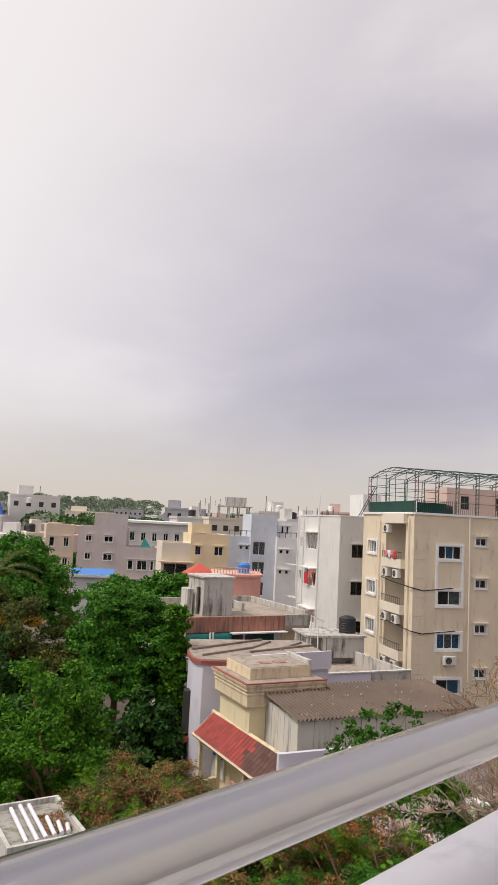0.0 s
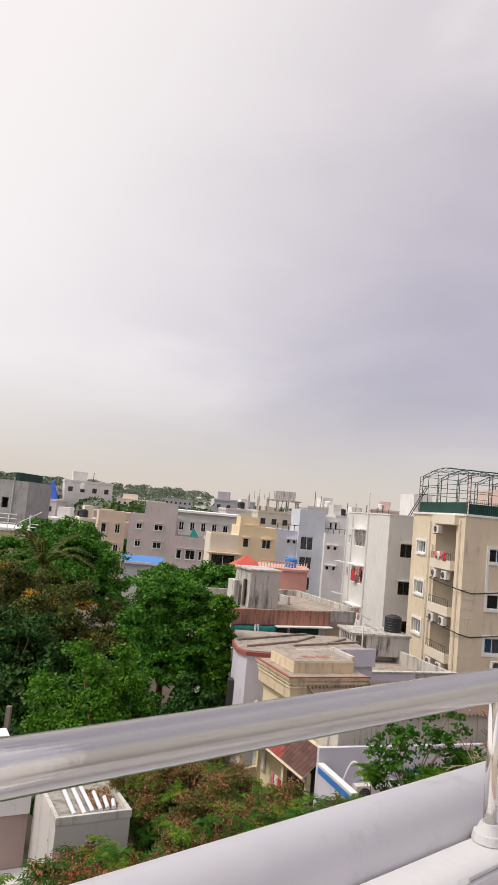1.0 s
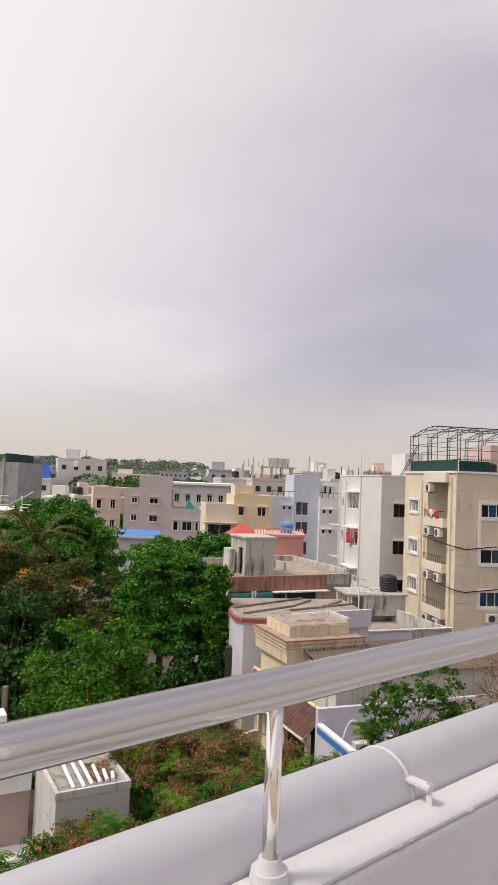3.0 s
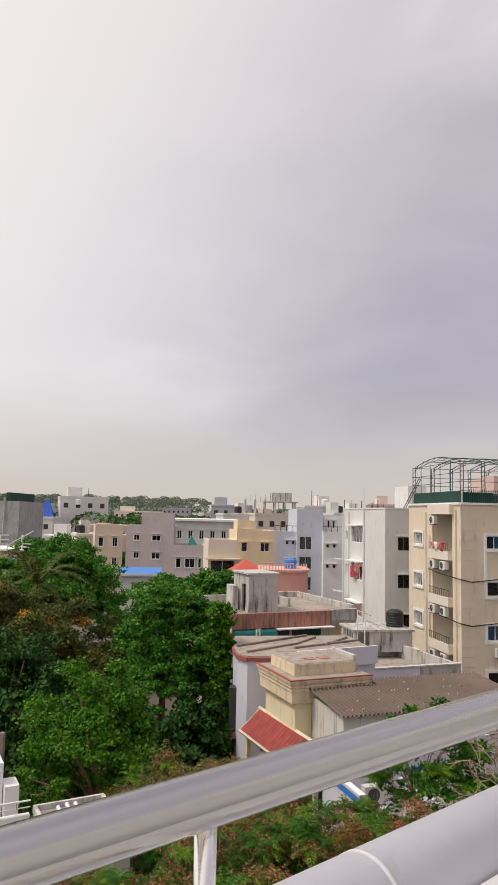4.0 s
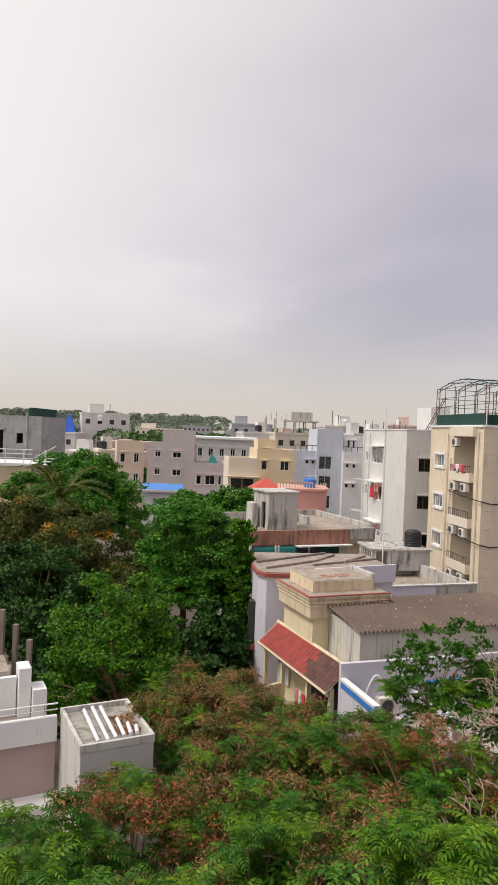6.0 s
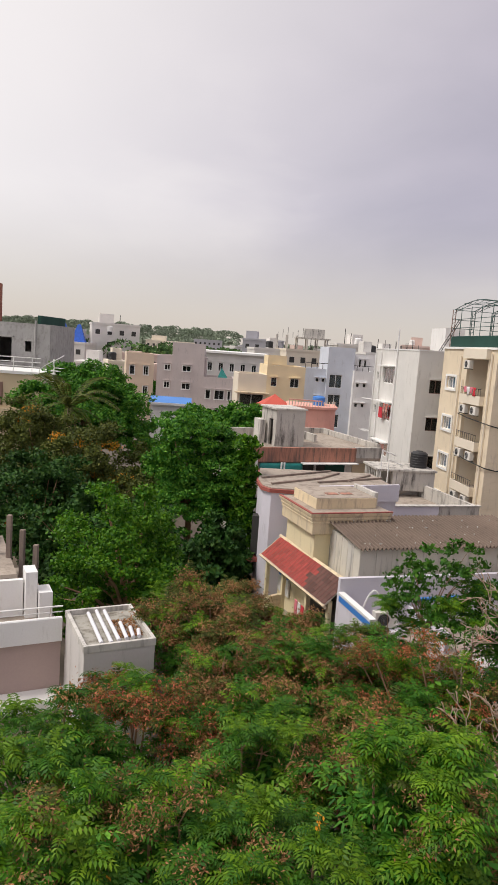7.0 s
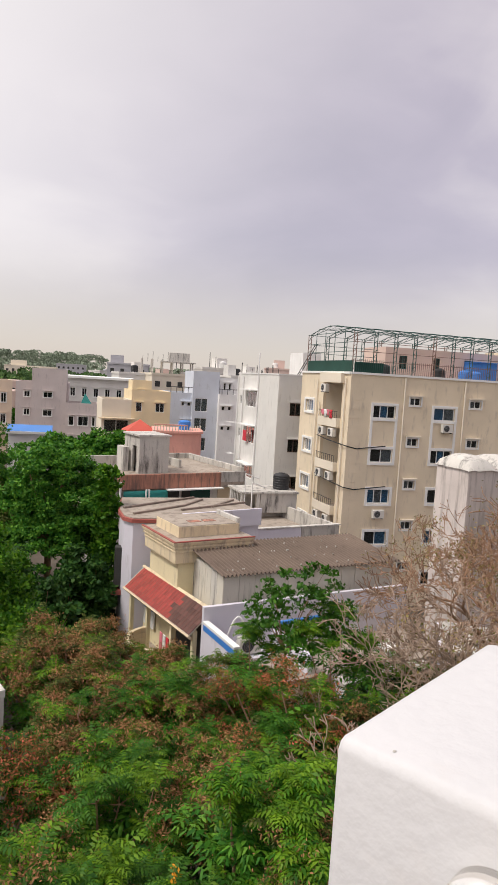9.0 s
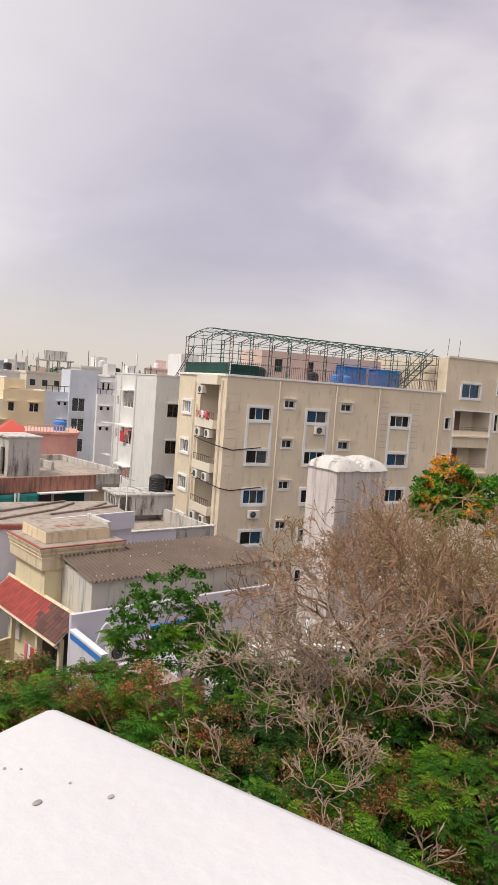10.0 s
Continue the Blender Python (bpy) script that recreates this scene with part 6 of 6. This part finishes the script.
def wood_belt(name, label, n_trees, xr, yr, zr, r, m_, leaf, per):
    c = np.stack([rng.uniform(*xr, n_trees), rng.uniform(*yr, n_trees), rng.uniform(*zr, n_trees)], 1)
    own = np.repeat(np.arange(n_trees), per)
    d = rng.normal(size=(len(own), 3))
    d /= np.linalg.norm(d, axis=1)[:, None]
    d[:, 2] = np.abs(d[:, 2]) * 0.9 - 0.2
    pos = c[own] + d * (r * rng.uniform(0.6, 1.3, n_trees)[own][:, None]) * [1, 1, 0.7]
    v, f = leaf_quads(pos, d, leaf, rng, 0.1)
    tagged(np_mesh(name, v, f, m_), label, "trees", kind="stuff")


wood_belt("wood", "green belt of tree crowns beyond the houses", 130, (-150, 10), (170, 280), (8.5, 11.5), 5.5, FAR_WOOD, 1.2, 260)
wood_belt("wood_left", "tree crowns between the nearer roofs", 30, (-48, -8), (118, 165), (3, 6), 4.5, LEAF_MID, 1.2, 200)
# these two belts carry their haze in the leaf colour
wood_belt("far_wood", "woods along the skyline, painted pale for haze", 420, (-520, 480), (560, 900), (9, 16), 11, FAR_HILL, 2.6, 150)
wood_belt("skyline_hill", "low wooded rise on the horizon, painted pale for haze", 520, (-560, -120), (900, 1150), (18, 34), 7.5, FAR_HILL, 2.2, 120)

# ---- trees between the houses ----
leafy_tree("round_tree", "large dense round-crowned dark green tree", -5.5, 32.5, 0, 8.05, (3.35, 2.9, 3.5), 1, LEAF_DARK, 520, 190, 0.14, 0.46, trunk_r=0.28)
leafy_tree("round_tree", "broad dark green tree in front of the hut", -15.2, 46, 0, 9.1, (5.6, 4.4, 4.3), 2, LEAF_DARK, 420, 150, 0.21, 0.70, trunk_r=0.3)
leafy_tree("spreading_tree", "fresh green tree with open layered leaf clumps", -5.6, 21.6, 0, 7.1, (2.9, 2.6, 3.1), 3, LEAF_BRIGHT, 150, 180, 0.125, 0.52, trunk_r=0.22)
leafy_tree("spreading_tree", "dull olive tree with orange flower clusters", -10.2, 32, 0, 7.4, (4.4, 3.4, 3.9), 4, LEAF_OLIVE, 330, 150, 0.14, 0.55, FLOWER, 0.03, trunk_r=0.25)
# trees and bushes under the crowns get the leaf colour darkened for shade
leafy_tree("dark_tree", "dark green tree in shade behind the near crowns", -8.0, 26.5, 0, 6.0, (3.2, 2.6, 3.2), 5, LEAF_SHADED, 260, 70, 0.22, 0.5, trunk_r=0.22)
leafy_tree("dark_tree", "green tree crowns in front of the mauve block", -6.6, 62, 0, 6.9, (3.4, 3, 3.2), 6, LEAF_DARK, 220, 80, 0.34, 0.7, trunk_r=0.25)
leafy_tree("dark_tree", "green tree crown behind the weathered house", -10.3, 64, 0, 6.6, (2.6, 3, 2.9), 7, LEAF_DARK, 180, 80, 0.34, 0.7, trunk_r=0.25)
leafy_tree("creeper_tree", "tall narrow creeper-clad tree against the lavender wall", -2.75, 31.2, 0, 7.2, (0.62, 0.62, 4.3), 8, LEAF_BRIGHT, 170, 70, 0.2, 0.33, trunk_r=0.14)
leafy_tree("creeper_tree", "shade-darkened creeper mass hanging beside the lavender wall", -2.9, 29.5, 0, 4.6, (1.0, 0.9, 2.8), 9, LEAF_SHADED, 130, 70, 0.2, 0.4, trunk_r=0.12)
leafy_tree("dark_tree", "shaded green undergrowth below the round tree", -4.6, 26.5, 0, 4.2, (2.6, 2.2, 2.8), 10, LEAF_SHADED, 200, 70, 0.22, 0.5, trunk_r=0.15)
leafy_tree("dark_tree", "shaded green bush filling the gap under the crowns", -6.9, 28.8, 0, 4.6, (2.6, 2.2, 3.2), 17, LEAF_SHADED, 220, 70, 0.22, 0.5, trunk_r=0.15)
leafy_tree("dark_tree", "shaded green bush beside the lavender wall", -3.7, 29.4, 0, 4.2, (1.7, 1.7, 3.4), 18, LEAF_SHADED, 180, 70, 0.22, 0.45, trunk_r=0.12)
leafy_tree("dark_tree", "shade-darkened green tree behind the pale roof terrace", -11.4, 28.5, 0, 6.6, (2.8, 2.4, 3.8), 23, LEAF_SHADED, 220, 110, 0.15, 0.5, trunk_r=0.2)
leafy_tree("spreading_tree", "dull olive tree beside the palm", -14.4, 35.5, 0, 7.6, (3.0, 2.8, 4.4), 24, LEAF_OLIVE, 240, 120, 0.16, 0.55, FLOWER, 0.02, trunk_r=0.22)
leafy_tree("dark_tree", "shade-darkened green bushes below the bare trees", 9.4, 18.8, 0, 4.6, (3.4, 2.6, 2.4), 19, LEAF_SHADED, 260, 70, 0.2, 0.5, trunk_r=0.12)
leafy_tree("dark_tree", "shade-darkened green bushes below the dry trees", 13.6, 19.4, 0, 4.8, (3.6, 2.6, 2.6), 20, LEAF_SHADED, 260, 70, 0.2, 0.5, trunk_r=0.12)
leafy_tree("flowering_tree", "dense green tree with orange-yellow blossom", 17.9, 27.5, 0, 10.6, (2.3, 2.1, 2.2), 11, LEAF_DARK, 210, 80, 0.17, 0.38, FLOWER, 0.22, trunk_r=0.2)
palm = thing("palm", "coconut palm with drooping yellow-green fronds", "palm", -14.4, 40.0, 0, 0, "trees")
v, f = limb_mesh([(Vector((0, 0, 0)), Vector((0.1, 0, 4.5)), 0.18, 0.15), (Vector((0.1, 0, 4.5)), Vector((0.1, 0.1, 10.4)), 0.15, 0.12)], 8)
np_mesh("trunk", v, f, BARK_PALE, palm)
v, f = fronds(np.random.default_rng(31), np.array([[0.1, 0.1, 10.4], [0.12, 0.1, 10.55]]), 3.0, 11, 26, wide=0.11)
np_mesh("crown", v, f, LEAF_OLIVE, palm)

# slim tree with big leaves in front of the shed
slim = leafy_tree("slim_tree", "slim tree with loose fresh green leaf sprays", 3.55, 17.6, 0, 8.9, (1.5, 1.2, 1.9), 14, LEAF_MID, 90, 30, 0.13, 0.26, trunk_r=0.06)
frond_tree("slim_tree", "thin sapling with drooping compound leaves", 2.75, 17.4, 0, 9.0, 0.8, 15, LEAF_MID, 34, 0.36, 7, height=1.8, trunk_r=0.05)
frond_tree("slim_tree", "sapling with drooping compound leaves near the shed", 4.5, 17.2, 0, 9.6, 0.9, 16, LEAF_MID, 40, 0.36, 7, height=1.6, trunk_r=0.05)

# canopy of feathery trees below the balcony
canopy = [
    # x, y, top, radius, leaf, rosettes, size, dry, share of dry, flowers
    (2.1, 10.4, 8.95, 1.25, LEAF_BRIGHT, 108, 0.34, LEAF_BROWN, 0.03, 1),
    (0.3, 9.2, 8.00, 1.5, LEAF_BRIGHT, 100, 0.34, LEAF_BROWN, 0.06, 4),
    (3.7, 9.0, 7.80, 1.6, LEAF_MID, 100, 0.33, LEAF_BROWN, 0.10, 0),
    (-1.7, 9.9, 7.90, 1.6, LEAF_MID, 108, 0.33, LEAF_BROWN, 0.12, 4),
    (-3.3, 9.2, 8.10, 1.4, LEAF_BRIGHT, 79, 0.34, LEAF_BROWN, 0.10, 1),
    (-4.3, 10.9, 8.50, 1.1, LEAF_BRIGHT, 57, 0.34, LEAF_BROWN, 0.05, 0),
    (0.9, 7.4, 7.20, 1.7, LEAF_MID, 93, 0.36, LEAF_BROWN, 0.05, 1),
    (-1.6, 7.5, 7.20, 1.7, LEAF_MID, 93, 0.36, LEAF_BROWN, 0.08, 2),
    (3.0, 7.0, 6.90, 1.6, LEAF_BRIGHT, 86, 0.36, LEAF_BROWN, 0.05, 0),
    (4.9, 7.6, 7.00, 1.6, LEAF_BRIGHT, 79, 0.36, LEAF_BROWN, 0.05, 0),
    (-2.7, 12.6, 7.90, 1.8, LEAF_MID, 160, 0.30, LEAF_RED, 0.28, 2),
    (-0.6, 12.2, 7.90, 1.8, LEAF_MID, 160, 0.30, LEAF_BROWN, 0.28, 1),
    (1.4, 13.2, 7.90, 1.7, LEAF_MID, 150, 0.30, LEAF_BROWN, 0.32, 0),
    (-2.4, 17.0, 9.00, 1.4, LEAF_OLIVE, 160, 0.28, LEAF_BROWN, 0.42, 0),
    (-1.1, 15.4, 8.60, 1.8, LEAF_MID, 170, 0.28, LEAF_BROWN, 0.36, 0),
    (0.7, 15.8, 8.45, 1.7, LEAF_MID, 160, 0.28, LEAF_BROWN, 0.38, 0),
    (2.6, 14.8, 8.75, 1.7, LEAF_MID, 150, 0.30, LEAF_RED, 0.34, 0),
    (-1.6, 18.8, 8.20, 1.6, LEAF_OLIVE, 140, 0.28, LEAF_BROWN, 0.40, 0),
    (-3.2, 20.0, 7.80, 1.6, LEAF_MID, 130, 0.28, LEAF_BROWN, 0.30, 0),
    (0.4, 18.6, 7.55, 1.5, LEAF_MID, 120, 0.28, LEAF_BROWN, 0.35, 0),
    (2.0, 17.6, 7.70, 1.5, LEAF_OLIVE, 120, 0.28, LEAF_BROWN, 0.40, 0),
    (3.7, 12.2, 7.50, 1.6, LEAF_MID, 140, 0.31, LEAF_BROWN, 0.30, 0),
    (5.4, 11.6, 7.00, 1.6, LEAF_MID, 140, 0.31, LEAF_RED, 0.18, 0),
    (6.4, 9.6, 6.90, 1.6, LEAF_BRIGHT, 86, 0.34, LEAF_RED, 0.10, 0),
    # rows under the bare trees use the shade-darkened leaf colour
    (4.4, 15.4, 8.0, 1.7, LEAF_SHADED, 140, 0.31, LEAF_BROWN, 0.18, 0),
    (6.0, 14.6, 7.80, 1.8, LEAF_SHADED, 140, 0.31, LEAF_BROWN, 0.18, 0),
    (7.6, 13.2, 7.20, 1.8, LEAF_MID, 140, 0.31, LEAF_RED, 0.20, 0),
    (6.6, 17.2, 8.00, 1.8, LEAF_SHADED, 140, 0.31, LEAF_BROWN, 0.15, 0),
    (8.8, 16.6, 8.10, 1.9, LEAF_SHADED, 140, 0.31, LEAF_BROWN, 0.15, 0),
    (9.2, 14.2, 7.00, 1.8, LEAF_MID, 130, 0.31, LEAF_BROWN, 0.15, 0),
    (11.4, 17.4, 7.80, 2.2, LEAF_SHADED, 150, 0.34, LEAF_BROWN, 0.2, 0),
    (10.6, 13.2, 7.20, 1.7, LEAF_MID, 110, 0.33, LEAF_BROWN, 0.1, 5),
    (13.6, 16.4, 7.40, 2.2, LEAF_SHADED, 130, 0.34, LEAF_BROWN, 0.1, 0),
    (14.5, 20.5, 8.20, 2.4, LEAF_SHADED, 130, 0.34, LEAF_BROWN, 0.2, 0),
]
for k, (x, y, top, r, leaf, n, size, dry, share, fl) in enumerate(canopy):
    look_ = "brown seed pods" if share > 0.3 else "fresh green feathery leaves"
    share = share * 1.75 if share > 0.25 else share * 1.3 + (0.10 if y > 9.5 else 0.0)
    leaf = LEAF_MID if leaf is LEAF_BRIGHT and k % 2 else leaf
    frond_tree("feathery_tree", "spreading tree with " + look_ + " below the balcony", x, y, 0, top + (0.5 if y < 13 else 0.15), r, 300 + k, leaf, int(n * 0.95), size * 1.12, 8, dry, share, fl, height=1.6)

bare_tree("bare_tree", "large leafless grey-brown tree with fine twigs", 10.5, 20.3, 0, 15.0, 51, 5, (0.02, 0, 1), 0.85, 0.17, BARK, LEAF_STRAW, 1600, 2.2, limbs=7, wander=0.28)
bare_tree("bare_tree", "spreading leafless tree with pale crooked limbs", 12.2, 17.6, 0, 12.4, 52, 5, (0.05, 0, 1), 1.05, 0.16, BARK, LEAF_STRAW, 900, 2.3, limbs=7, wander=0.28)
bare_tree("bare_tree", "low bare tree with pale tangled branches", 5.6, 14.6, 0, 13.6, 53, 5, (-0.02, 0, 1), 1.2, 0.06, BARK_PALE, LEAF_STRAW, 500, 1.5, 0.03, limbs=8, wander=0.32)
bare_tree("bare_tree", "low bare shrub of pale twigs", 7.6, 15.6, 0, 14.4, 54, 5, (0.0, 0, 1), 1.0, 0.07, BARK_PALE, LEAF_STRAW, 400, 1.6, 0.03, limbs=8, wander=0.3)
bare_tree("bare_tree", "bare twiggy tree by the cream block", 11.6, 24.0, 0, 15.0, 55, 5, (0, 0, 1), 0.8, 0.14, BARK, LEAF_STRAW, 1200, 2.0, limbs=6, wander=0.25)
bare_tree("bare_tree", "dry tree with olive leaf haze", 14.6, 20.5, 0, 14.6, 56, 5, (0, 0, 1), 0.95, 0.17, BARK, LEAF_STRAW, 4200, 2.2, limbs=7, wander=0.25)
bare_tree("bare_tree", "dry spreading tree with a thin olive veil", 17.4, 22.5, 0, 15.0, 58, 5, (0, 0, 1), 0.95, 0.18, BARK, LEAF_STRAW, 4000, 2.2, limbs=6, wander=0.25)
bare_tree("bare_tree", "small bare pale tree close below the pillar", 7.4, 10.9, 0, 9.6, 57, 4, (0, 0, 1), 0.9, 0.08, BARK_PALE, LEAF_OLIVE, 200, 1.2, 0.02)
for k, (x, y, h) in enumerate(((-0.6, 10.2, 8.0), (0.5, 10.6, 8.1), (-1.8, 8.9, 7.6), (1.0, 8.6, 7.6))):
    bare_tree("dead_sapling", "thin dead sapling with pale forked twigs", x, y, 0, h, 70 + k, 2, (0.02, 0, 1), 0.5, 0.05, BARK_PALE, None, 0, 0.55, 0.1, 2)
